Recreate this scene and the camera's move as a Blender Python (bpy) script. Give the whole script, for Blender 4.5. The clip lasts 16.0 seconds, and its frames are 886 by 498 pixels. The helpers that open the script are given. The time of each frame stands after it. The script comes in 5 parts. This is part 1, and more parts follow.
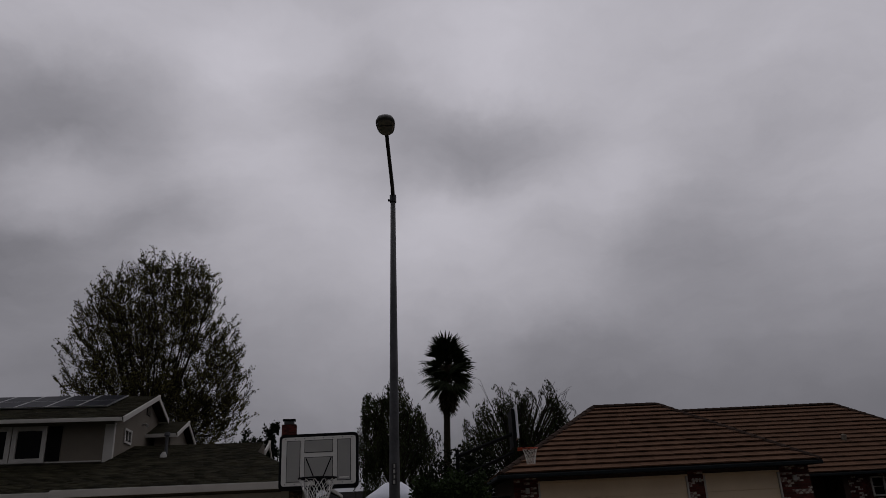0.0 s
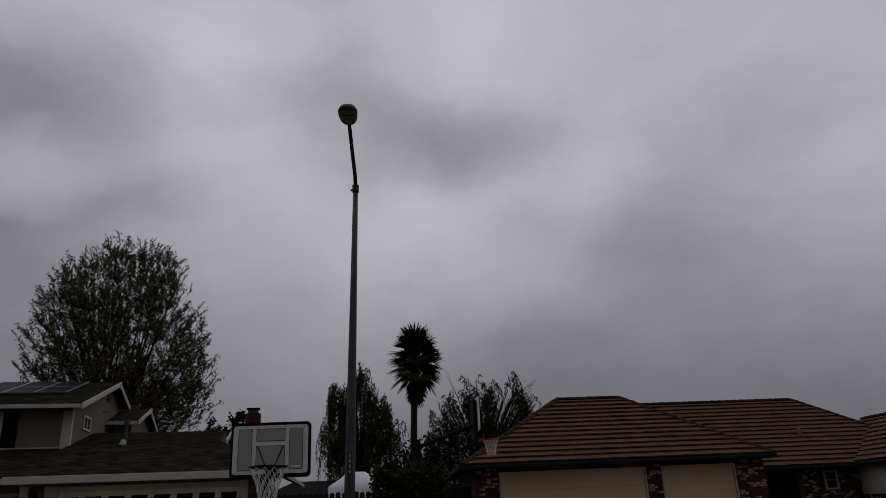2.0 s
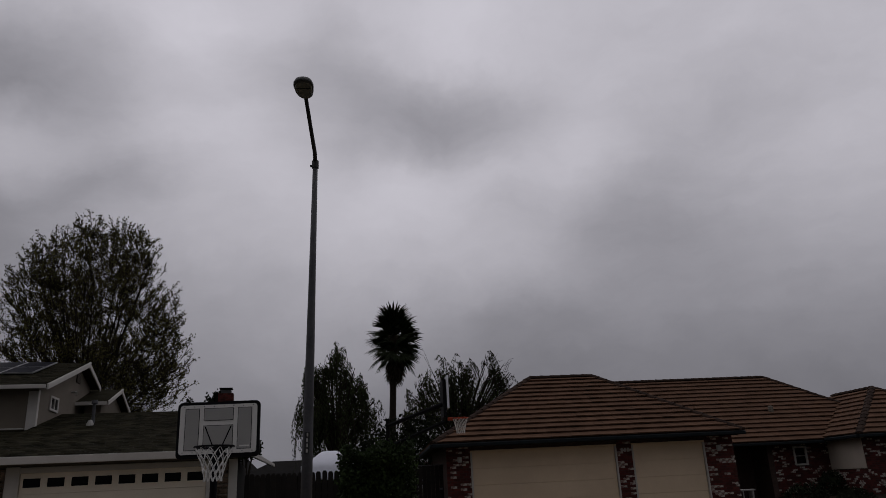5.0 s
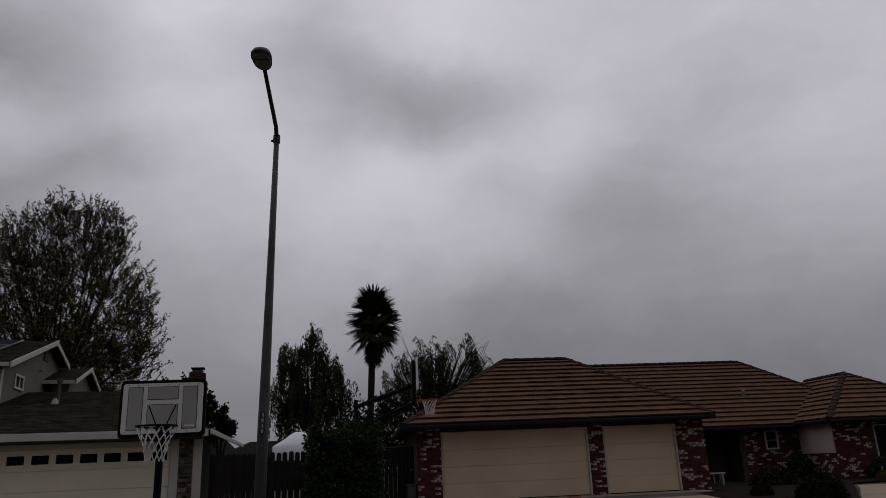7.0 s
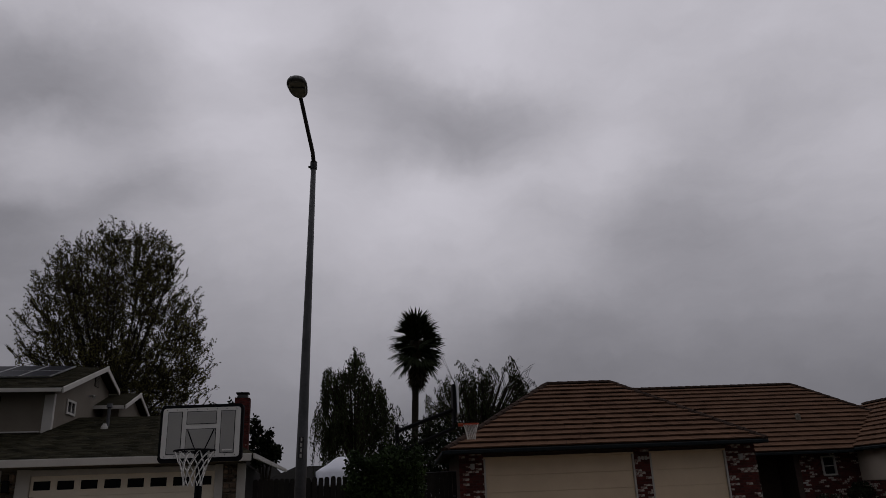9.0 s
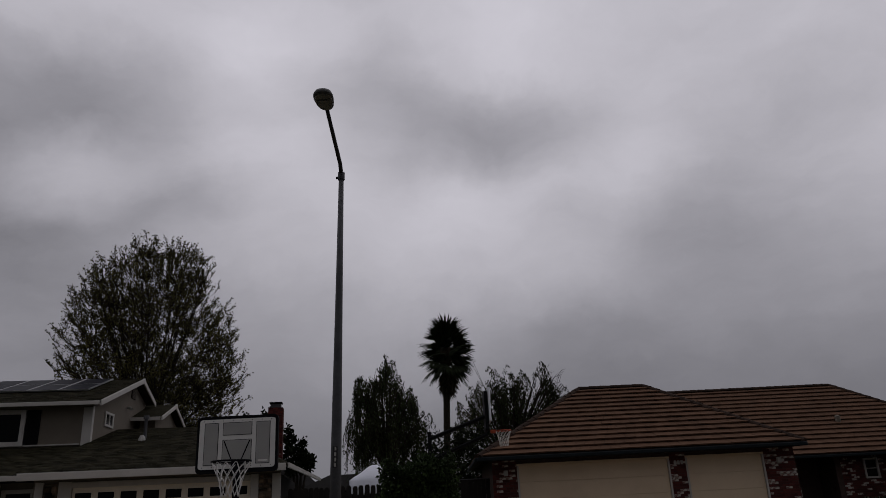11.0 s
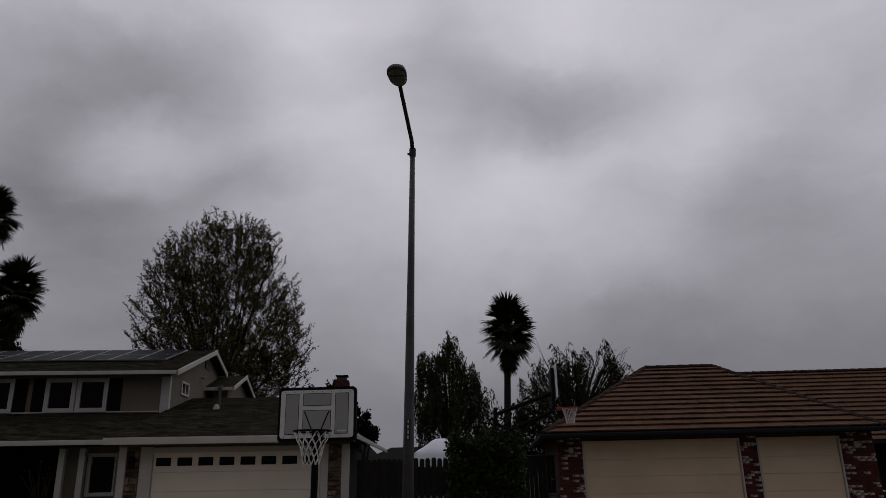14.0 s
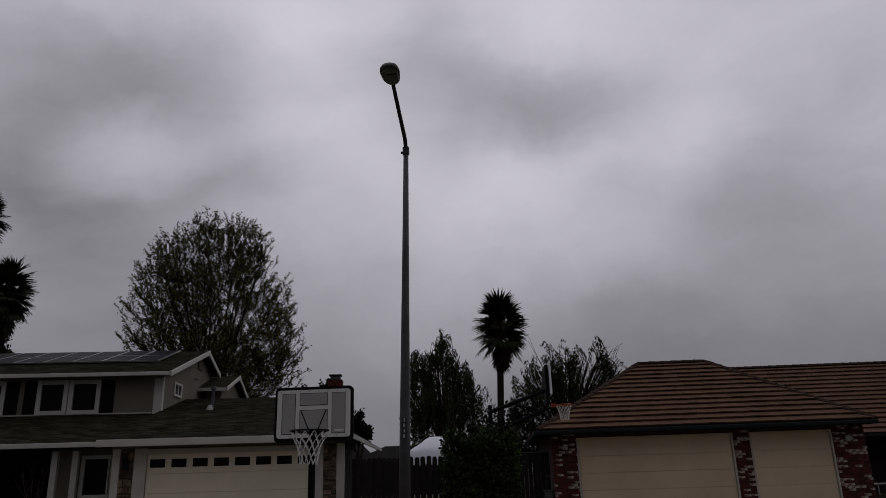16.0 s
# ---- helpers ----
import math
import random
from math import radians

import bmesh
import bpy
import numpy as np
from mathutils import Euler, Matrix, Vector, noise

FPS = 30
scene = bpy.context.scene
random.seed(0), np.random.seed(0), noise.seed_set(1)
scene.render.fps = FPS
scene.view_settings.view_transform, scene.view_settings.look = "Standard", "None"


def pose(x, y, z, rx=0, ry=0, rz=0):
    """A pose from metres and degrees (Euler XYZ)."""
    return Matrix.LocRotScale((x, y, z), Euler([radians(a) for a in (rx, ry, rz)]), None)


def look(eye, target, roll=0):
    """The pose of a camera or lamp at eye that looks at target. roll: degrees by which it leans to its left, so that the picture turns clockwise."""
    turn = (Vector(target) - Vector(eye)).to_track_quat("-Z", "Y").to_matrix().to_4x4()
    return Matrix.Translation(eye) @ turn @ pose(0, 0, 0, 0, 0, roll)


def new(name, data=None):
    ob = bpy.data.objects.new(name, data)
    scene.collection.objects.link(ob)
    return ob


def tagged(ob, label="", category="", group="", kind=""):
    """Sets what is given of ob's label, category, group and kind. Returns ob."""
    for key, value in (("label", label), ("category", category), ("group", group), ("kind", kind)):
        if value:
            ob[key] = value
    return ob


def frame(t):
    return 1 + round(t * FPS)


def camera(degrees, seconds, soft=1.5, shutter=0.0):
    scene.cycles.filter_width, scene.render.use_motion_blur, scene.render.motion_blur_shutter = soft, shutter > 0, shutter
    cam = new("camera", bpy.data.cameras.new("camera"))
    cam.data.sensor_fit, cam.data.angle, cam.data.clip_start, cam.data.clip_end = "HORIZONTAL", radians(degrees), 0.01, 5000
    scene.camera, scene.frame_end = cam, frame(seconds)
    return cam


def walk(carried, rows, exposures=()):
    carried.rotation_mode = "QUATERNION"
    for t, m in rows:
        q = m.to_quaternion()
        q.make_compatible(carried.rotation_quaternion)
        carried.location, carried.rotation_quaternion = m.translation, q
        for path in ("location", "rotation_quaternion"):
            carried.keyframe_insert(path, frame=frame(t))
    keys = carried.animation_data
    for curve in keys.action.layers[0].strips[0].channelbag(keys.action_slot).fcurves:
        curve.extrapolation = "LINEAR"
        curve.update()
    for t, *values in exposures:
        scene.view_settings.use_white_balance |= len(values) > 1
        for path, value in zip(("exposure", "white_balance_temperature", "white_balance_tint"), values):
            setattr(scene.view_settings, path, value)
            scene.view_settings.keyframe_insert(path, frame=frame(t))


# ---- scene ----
cam = camera(63.0, 16.0, soft=0.5)
PATH = [
    (0, (-3.695, -25.018, 1.129), (-3.628, -23.146, 1.832), -2.9),
    (0.5, (-3.674, -25.058, 1.137), (-3.583, -23.191, 1.848), -2.7),
    (1, (-3.626, -25.08, 1.112), (-3.512, -23.212, 1.817), -2.6),
    (1.5, (-3.553, -25.068, 1.111), (-3.421, -23.198, 1.806), -3.1),
    (2, (-3.454, -25.059, 1.112), (-3.315, -23.182, 1.789), -2.5),
    (2.5, (-3.369, -25.105, 1.112), (-3.221, -23.234, 1.803), -1.3),
    (3, (-3.312, -25.139, 1.109), (-3.128, -23.262, 1.775), -0.4),
    (3.2, (-3.283, -25.129, 1.104), (-3.08, -23.246, 1.746), -0.8),
    (5.3, (-2.94, -24.812, 1.1), (-2.762, -22.918, 1.716), -3.0),
    (5.5, (-2.91, -24.776, 1.106), (-2.717, -22.879, 1.708), -2.8),
    (6, (-2.802, -24.762, 1.098), (-2.563, -22.854, 1.649), -4.5),
    (6.5, (-2.704, -24.616, 1.079), (-2.392, -22.709, 1.593), -2.7),
    (7, (-2.53, -24.633, 1.092), (-2.312, -22.73, 1.669), -2.5),
    (7.5, (-2.42, -24.628, 1.086), (-2.303, -22.741, 1.737), -1.8),
    (8, (-2.375, -24.674, 1.089), (-2.23, -22.789, 1.741), -1.9),
    (8.5, (-2.382, -24.637, 1.085), (-2.251, -22.748, 1.73), -2.6),
    (9, (-2.389, -24.604, 1.083), (-2.29, -22.713, 1.726), -2.3),
    (9.5, (-2.408, -24.615, 1.089), (-2.35, -22.733, 1.762), -2.6),
    (12, (-2.398, -24.645, 1.096), (-2.424, -22.745, 1.719), -3.0),
    (12.5, (-2.38, -24.654, 1.08), (-2.464, -22.748, 1.678), -2.8),
    (13, (-2.439, -24.686, 1.079), (-2.5, -22.786, 1.701), -1.8),
    (13.5, (-2.56, -24.608, 1.089), (-2.662, -22.703, 1.691), -0.7),
    (14, (-2.654, -24.639, 1.093), (-2.794, -22.739, 1.7), -1.1),
    (14.5, (-2.712, -24.616, 1.09), (-2.881, -22.716, 1.692), -1.3),
    (15, (-2.727, -24.621, 1.093), (-2.878, -22.723, 1.705), -1.1),
    (15.5, (-2.723, -24.623, 1.086), (-2.859, -22.724, 1.7), -1.5),
    (16, (-2.713, -24.65, 1.095), (-2.829, -22.746, 1.697), -1.8),
]
walk(cam, [(t, look(eye, target, roll)) for t, eye, target, roll in PATH], exposures=[(0, -1.34), (3.2, -1.33), (5.3, -1.17), (6.0, -1.10), (6.5, -1.04), (7.0, -1.10), (8.0, -1.19), (16, -1.13)])

# ---- sky and light ----
def make_sky():
    world = bpy.data.worlds.new("overcast_sky")
    scene.world = world
    world.use_nodes = True
    nt = world.node_tree
    nt.nodes.clear()
    N, L = nt.nodes.new, nt.links.new

    def math(op, a, b=None, c=None):
        n = N("ShaderNodeMath")
        n.operation = op
        for i, v in enumerate((a, b, c)):
            if v is None:
                continue
            if isinstance(v, (int, float)):
                n.inputs[i].default_value = v
            else:
                L(v, n.inputs[i])
        return n.outputs[0]

    def vmath(op, a, b):
        n = N("ShaderNodeVectorMath")
        n.operation = op
        for i, v in enumerate((a, b)):
            if isinstance(v, tuple):
                n.inputs[i].default_value = v
            else:
                L(v, n.inputs[i])
        return n

    coord = N("ShaderNodeTexCoord").outputs["Generated"]

    def fbm(scale, detail, rough, vec=coord, w=None):
        n = N("ShaderNodeTexNoise")
        n.inputs["Scale"].default_value = scale
        n.inputs["Detail"].default_value = detail
        n.inputs["Roughness"].default_value = rough
        L(vec, n.inputs["Vector"])
        return n

    # ragged edges: the direction is shaken by two sizes of turbulence
    swirl = vmath("SUBTRACT", fbm(3.2, 6.0, 0.58).outputs["Color"], (0.5, 0.5, 0.5)).outputs[0]
    sc = N("ShaderNodeVectorMath")
    sc.operation = "SCALE"
    L(swirl, sc.inputs[0])
    sc.inputs["Scale"].default_value = 0.17
    bent = vmath("ADD", coord, sc.outputs[0]).outputs[0]
    # flattened towards the horizon, as a cloud sheet seen from below
    lying = vmath("MULTIPLY", bent, (1.0, 1.0, 1.7)).outputs[0]
    total = None
    for az, el, radius, amount in CLOUDS:
        az, el = radians(az), radians(el)
        at = (np.sin(az) * np.cos(el), np.cos(az) * np.cos(el), np.sin(el) * 1.7)
        r = N("ShaderNodeMapRange")
        r.interpolation_type = "SMOOTHSTEP"
        r.inputs["From Min"].default_value = 0.0
        r.inputs["From Max"].default_value = radians(radius) * 1.25
        r.inputs["To Min"].default_value = amount * 1.25
        r.inputs["To Max"].default_value = 0.0
        L(vmath("DISTANCE", lying, at).outputs["Value"], r.inputs["Value"])
        total = r.outputs[0] if total is None else math("ADD", total, r.outputs[0])
    squash = vmath("MULTIPLY", bent, (1.0, 1.0, 2.8)).outputs[0]
    broad = math("MULTIPLY", math("SUBTRACT", fbm(2.6, 6.0, 0.52, squash).outputs["Fac"], 0.5), 0.26)
    fine = math("MULTIPLY", math("SUBTRACT", fbm(6.0, 7.0, 0.6, squash).outputs["Fac"], 0.5), 0.26)
    level = math("ADD", math("ADD", math("ADD", broad, fine), total), SKY_LEVEL)
    level = math("MINIMUM", math("MAXIMUM", level, 0.2), 1.8)
    # the hidden sun stands before the camera: the sheet of cloud dims smoothly away from it
    away = N("ShaderNodeMapRange")
    away.interpolation_type = "SMOOTHSTEP"
    away.inputs["From Min"].default_value, away.inputs["From Max"].default_value = -0.75, 0.75
    away.inputs["To Min"].default_value, away.inputs["To Max"].default_value = 0.34, 1.0
    L(vmath("DOT_PRODUCT", coord, HIDDEN_SUN).outputs["Value"], away.inputs["Value"])
    level = math("MULTIPLY", level, away.outputs[0])
    # the sheet thickens with distance, so that it greys towards the horizon
    low = N("ShaderNodeMapRange")
    low.interpolation_type = "SMOOTHSTEP"
    low.inputs["From Min"].default_value, low.inputs["From Max"].default_value = 0.0, 0.42
    low.inputs["To Min"].default_value, low.inputs["To Max"].default_value = 0.34, 1.06
    split = N("ShaderNodeSeparateXYZ")
    L(bent, split.inputs[0])
    L(split.outputs["Z"], low.inputs["Value"])
    level = math("MULTIPLY", level, low.outputs[0])
    # greyer where thick, a touch warmer and brighter where thin
    ramp = N("ShaderNodeMix")
    ramp.data_type = "RGBA"
    ramp.inputs["A"].default_value = (0.932, 0.922, 1.045, 1)
    ramp.inputs["B"].default_value = (0.98, 0.952, 1.05, 1)
    L(level, ramp.inputs["Factor"])
    bg = N("ShaderNodeBackground")
    L(ramp.outputs["Result"], bg.inputs["Color"])
    L(level, bg.inputs["Strength"])
    out = N("ShaderNodeOutputWorld")
    L(bg.outputs[0], out.inputs["Surface"])


# azimuth from +y, elevation, angular radius in degrees, lighter or darker by
CLOUDS = [
    (-34.5, 27.5, 13.4, -0.30), (-34.6, 20.3, 11.6, -0.34), (-26.8, 29.7, 8.5, -0.13), (-19.9, 22.4, 7.6, -0.20),
    (-7.1, 33.5, 6.7, -0.08), (5.0, 26.5, 10.0, -0.18), (-0.6, 30.4, 9.0, -0.12), (9.6, 27.9, 6.7, -0.12),
    (23.2, 19.0, 11.6, -0.26), (29.6, 26.7, 9.9, -0.12), (17.3, 20.8, 7.2, -0.06), (19.9, 10.9, 13.4, -0.10),
    (9.7, 10.5, 11.6, -0.12), (-26.0, 15.0, 15.0, -0.27), (-28.8, 24.1, 5.8, 0.24), (-13.3, 34.9, 7.6, 0.16),
    (7.4, 35.4, 9.0, 0.18), (-12.5, 26.1, 7.6, 0.10), (-16.6, 20.4, 5.4, 0.12), (4.4, 23.2, 6.7, 0.20),
    (14.8, 24.6, 6.7, 0.10), (-1.0, 19.9, 8.5, 0.10), (-8.5, 1.5, 9.0, 0.14), (10.3, 16.5, 6.7, 0.08),
]
SKY_LEVEL = 1.04
HIDDEN_SUN = (0.08, 0.84, 0.54)
make_sky()
sun = new("sun", bpy.data.lights.new("sun", "SUN"))
sun.data.energy, sun.data.angle, sun.data.color = 0.15, radians(40), (1.0, 0.97, 0.94)
sun.matrix_world = look((5, 50, 38), (0, 0, 0))


# ---- materials ----
def mat(name, a, b=None, rough=0.7, scale=6.0, bump=0.0, bscale=60.0, metal=0.0, spec=0.3, per_piece=0.0, stretch=(1, 1, 1), dirt=0.0):
    """A surface of two shades, mixed by stains and by grain; per_piece varies each object's or island's shade."""
    m = bpy.data.materials.new(name)
    m.use_nodes = True
    nt = m.node_tree
    N, L = nt.nodes.new, nt.links.new
    p = nt.nodes["Principled BSDF"]
    p.inputs["Roughness"].default_value = rough
    p.inputs["Metallic"].default_value = metal
    p.inputs["Specular IOR Level"].default_value = spec
    b = b or tuple(c * 0.75 for c in a)
    co = N("ShaderNodeTexCoord").outputs["Object"]
    mp = N("ShaderNodeMapping")
    mp.inputs["Scale"].default_value = stretch
    L(co, mp.inputs["Vector"])
    n1, n2 = N("ShaderNodeTexNoise"), N("ShaderNodeTexNoise")
    for n, s, d in ((n1, scale, 5), (n2, bscale, 3)):
        n.inputs["Scale"].default_value, n.inputs["Detail"].default_value = s, d
        L(mp.outputs[0], n.inputs["Vector"])
    add = N("ShaderNodeMath")
    add.operation = "MULTIPLY_ADD"
    L(n2.outputs["Fac"], add.inputs[0])
    add.inputs[1].default_value = 0.45
    L(n1.outputs["Fac"], add.inputs[2])
    rg = N("ShaderNodeMapRange")
    rg.inputs["From Min"].default_value, rg.inputs["From Max"].default_value = 0.48, 1.0
    L(add.outputs[0], rg.inputs["Value"])
    mix = N("ShaderNodeMix")
    mix.data_type = "RGBA"
    mix.inputs["A"].default_value, mix.inputs["B"].default_value = (*a, 1), (*b, 1)
    L(rg.outputs[0], mix.inputs["Factor"])
    col = mix.outputs["Result"]
    if per_piece:
        oi, ge = N("ShaderNodeObjectInfo"), N("ShaderNodeNewGeometry")
        s = N("ShaderNodeMath")
        s.operation = "ADD"
        L(oi.outputs["Random"], s.inputs[0])
        L(ge.outputs["Random Per Island"], s.inputs[1])
        fr = N("ShaderNodeMath")
        fr.operation = "FRACT"
        L(s.outputs[0], fr.inputs[0])
        r2 = N("ShaderNodeMapRange")
        r2.inputs["To Min"].default_value, r2.inputs["To Max"].default_value = 1 - per_piece, 1 + per_piece
        L(fr.outputs[0], r2.inputs["Value"])
        hs = N("ShaderNodeHueSaturation")
        L(r2.outputs[0], hs.inputs["Value"])
        L(col, hs.inputs["Color"])
        col = hs.outputs[0]
    L(col, p.inputs["Base Color"])
    if bump:
        bp = N("ShaderNodeBump")
        bp.inputs["Strength"].default_value = bump
        bp.inputs["Distance"].default_value = 0.02
        L(n2.outputs["Fac"], bp.inputs["Height"])
        L(bp.outputs[0], p.inputs["Normal"])
    return m


def brick_mat(name, reds, pale, share):
    """Each brick takes a red of its own; a share of them is smeared with pale mortar wash."""
    m = mat(name, *reds, rough=0.85, scale=9, bump=0.5, bscale=50)
    nt = m.node_tree
    N, L = nt.nodes.new, nt.links.new
    p = nt.nodes["Principled BSDF"]
    old = p.inputs["Base Color"].links[0].from_socket
    oi, ge = N("ShaderNodeObjectInfo"), N("ShaderNodeNewGeometry")
    s = N("ShaderNodeMath")
    s.operation = "ADD"
    L(oi.outputs["Random"], s.inputs[0])
    L(ge.outputs["Random Per Island"], s.inputs[1])
    fr = N("ShaderNodeMath")
    fr.operation = "FRACT"
    L(s.outputs[0], fr.inputs[0])
    ramp = N("ShaderNodeValToRGB")
    e = ramp.color_ramp.elements
    e[0].position, e[0].color = 0.0, (0.55, 0.5, 0.5, 1)
    e[1].position, e[1].color = 1.0, (1.4, 1.2, 1.15, 1)
    L(fr.outputs[0], ramp.inputs[0])
    mul = N("ShaderNodeMix")
    mul.data_type, mul.blend_type = "RGBA", "MULTIPLY"
    mul.inputs["Factor"].default_value = 1.0
    L(old, mul.inputs["A"])
    L(ramp.outputs[0], mul.inputs["B"])
    gt = N("ShaderNodeMath")
    gt.operation = "GREATER_THAN"
    L(fr.outputs[0], gt.inputs[0])
    gt.inputs[1].default_value = 1 - share
    ns = N("ShaderNodeTexNoise")
    ns.inputs["Scale"].default_value = 14
    L(N("ShaderNodeTexCoord").outputs["Object"], ns.inputs["Vector"])
    r = N("ShaderNodeMapRange")
    r.inputs["From Min"].default_value, r.inputs["From Max"].default_value = 0.35, 0.55
    L(ns.outputs["Fac"], r.inputs["Value"])
    k = N("ShaderNodeMath")
    k.operation = "MULTIPLY"
    L(gt.outputs[0], k.inputs[0])
    L(r.outputs[0], k.inputs[1])
    fin = N("ShaderNodeMix")
    fin.data_type = "RGBA"
    L(k.outputs[0], fin.inputs["Factor"])
    L(mul.outputs["Result"], fin.inputs["A"])
    fin.inputs["B"].default_value = (*pale, 1)
    L(fin.outputs["Result"], p.inputs["Base Color"])
    return m


def glass_mat(name, tint):
    m = mat(name, tint, rough=0.08, scale=2, spec=0.12)
    return m


M_ASPHALT = mat("asphalt", (0.055, 0.055, 0.057), (0.035, 0.035, 0.037), 0.9, 0.6, 0.6, 90)
M_CONCRETE = mat("concrete_paving", (0.33, 0.26, 0.185), (0.24, 0.185, 0.13), 0.85, 0.9, 0.3, 40)
M_JOINT = mat("paving_joint", (0.10, 0.085, 0.07), (0.06, 0.05, 0.045), 0.9)
M_GRASS = mat("lawn_soil", (0.05, 0.07, 0.025), (0.075, 0.065, 0.04), 0.95, 0.8, 0.8, 30)
M_SOIL = mat("mulch_bed", (0.028, 0.02, 0.015), (0.014, 0.01, 0.008), 0.95, 3, 0.9, 40, spec=0.02)
M_TILE = mat("clay_roof_tile", (0.15, 0.085, 0.054), (0.10, 0.057, 0.037), 0.9, 1.3, 0.5, 26, spec=0.05, per_piece=0.10)
M_TILE_EDGE = mat("roof_underlay", (0.05, 0.035, 0.028), (0.03, 0.022, 0.018), 0.9)
M_RIDGE = mat("ridge_tile", (0.052, 0.034, 0.026), (0.030, 0.020, 0.016), 0.9, 3, 0.4, 30, spec=0.05, per_piece=0.22)
M_SHINGLE = mat("asphalt_shingle", (0.035, 0.032, 0.019), (0.015, 0.014, 0.009), 0.95, 1.5, 0.8, 60, spec=0.03, per_piece=0.45)
M_FASCIA_DARK = mat("blue_grey_gutter", (0.012, 0.017, 0.02), (0.008, 0.011, 0.013), 0.6, 4, spec=0.1)
M_WHITE = mat("white_trim_paint", (0.52, 0.50, 0.46), (0.43, 0.41, 0.375), 0.55, 2.5, 0.08, 40)
M_CREAM = mat("cream_door_paint", (0.72, 0.585, 0.41), (0.62, 0.495, 0.34), 0.5, 1.2, 0.06, 30)
M_CREAM2 = mat("ivory_door_paint", (0.80, 0.73, 0.60), (0.69, 0.625, 0.51), 0.5, 1.2, 0.06, 30)
M_STUCCO = mat("taupe_stucco", (0.185, 0.16, 0.127), (0.15, 0.13, 0.103), 0.9, 1.6, 0.5, 80)
M_STUCCO_PALE = mat("pale_stucco", (0.50, 0.43, 0.35), (0.42, 0.36, 0.29), 0.9, 1.6, 0.4, 80)
# dark paint of doors and louvre; doubles as painted shade under eaves and porch
M_DARK = mat("dark_paint_and_shade", (0.016, 0.013, 0.012), (0.010, 0.008, 0.007), 0.7, spec=0.08)
M_SHUTTER = mat("black_shutter", (0.008, 0.0075, 0.008), (0.005, 0.005, 0.005), 0.6, spec=0.06)
M_GLASS = glass_mat("dark_window_glass", (0.006, 0.006, 0.0065))
M_BLIND = mat("grey_blind", (0.12, 0.115, 0.11), (0.08, 0.078, 0.075), 0.7, 3)
M_SOLAR = mat("solar_cell", (0.008, 0.009, 0.013), (0.011, 0.012, 0.017), 0.35, 3, spec=0.01)
M_ALU = mat("aluminium_frame", (0.45, 0.45, 0.46), (0.35, 0.35, 0.36), 0.35, metal=0.9)
M_GALV = mat("galvanised_steel", (0.095, 0.096, 0.10), (0.05, 0.051, 0.054), 0.55, 3, 0.15, 30, metal=0.35)
M_ARM = mat("dark_steel_arm", (0.05, 0.05, 0.052), (0.03, 0.03, 0.032), 0.5, metal=0.5)
M_LAMP = mat("lamp_housing", (0.07, 0.07, 0.065), (0.045, 0.045, 0.042), 0.5)
M_LENS = mat("lamp_lens", (0.20, 0.195, 0.165), (0.15, 0.145, 0.12), 0.25, 5, spec=0.5)
M_BLACK = mat("black_rubber", (0.010, 0.010, 0.011), (0.006, 0.006, 0.007), 0.7, spec=0.08)
M_BOARD = mat("smoked_acrylic", (0.40, 0.39, 0.36), (0.34, 0.33, 0.31), 0.3, 2)
M_BOARD_LINE = mat("white_board_line", (0.78, 0.76, 0.71), (0.70, 0.68, 0.63), 0.5)
M_NET = mat("white_net_cord", (0.80, 0.78, 0.74), (0.66, 0.64, 0.60), 0.9)
M_ORANGE = mat("orange_rim", (0.45, 0.07, 0.025), (0.32, 0.05, 0.02), 0.5)
M_TARP = mat("white_tarpaulin", (0.82, 0.84, 0.90), (0.72, 0.74, 0.80), 0.55, 1.5, 0.3, 12)
M_FENCE = mat("weathered_fence_board", (0.018, 0.015, 0.012), (0.010, 0.008, 0.007), 0.9, 4, 0.4, 40, per_piece=0.25)
M_BRICK = brick_mat("red_brick", ((0.115, 0.030, 0.024), (0.06, 0.018, 0.016)), (0.46, 0.42, 0.37), 0.25)
M_MORTAR = mat("brick_mortar", (0.085, 0.055, 0.045), (0.05, 0.032, 0.027), 0.95, 8)
M_CHIMNEY = brick_mat("chimney_brick", ((0.10, 0.022, 0.018), (0.06, 0.014, 0.012)), (0.2, 0.13, 0.11), 0.03)
M_STONE = mat("brown_ledge_stone", (0.20, 0.145, 0.10), (0.035, 0.026, 0.02), 0.9, 5, 0.7, 25, per_piece=0.7)
M_BARK = mat("tree_bark", (0.036, 0.029, 0.022), (0.02, 0.016, 0.012), 0.95, 6, 0.6, 30, spec=0.05)
M_LEAF_OLIVE = mat("olive_leaf", (0.10, 0.09, 0.03), (0.045, 0.043, 0.016), 0.8, 0.6, spec=0.06, per_piece=0.45)
M_LEAF_WILLOW = mat("willow_leaf", (0.05, 0.06, 0.024), (0.022, 0.03, 0.013), 0.75, 0.5, spec=0.06, per_piece=0.45)
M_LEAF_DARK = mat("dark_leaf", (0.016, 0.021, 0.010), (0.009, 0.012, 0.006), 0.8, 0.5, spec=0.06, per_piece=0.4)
M_LEAF_HEDGE = mat("hedge_leaf", (0.03, 0.048, 0.014), (0.014, 0.023, 0.009), 0.6, 1.0, spec=0.06, per_piece=0.5)
M_PALM = mat("palm_frond", (0.028, 0.036, 0.016), (0.015, 0.02, 0.01), 0.7, 0.8, spec=0.06, per_piece=0.4)
M_PALM_DEAD = mat("dead_palm_frond", (0.05, 0.04, 0.028), (0.03, 0.024, 0.018), 0.9, 2, spec=0.06, per_piece=0.4)
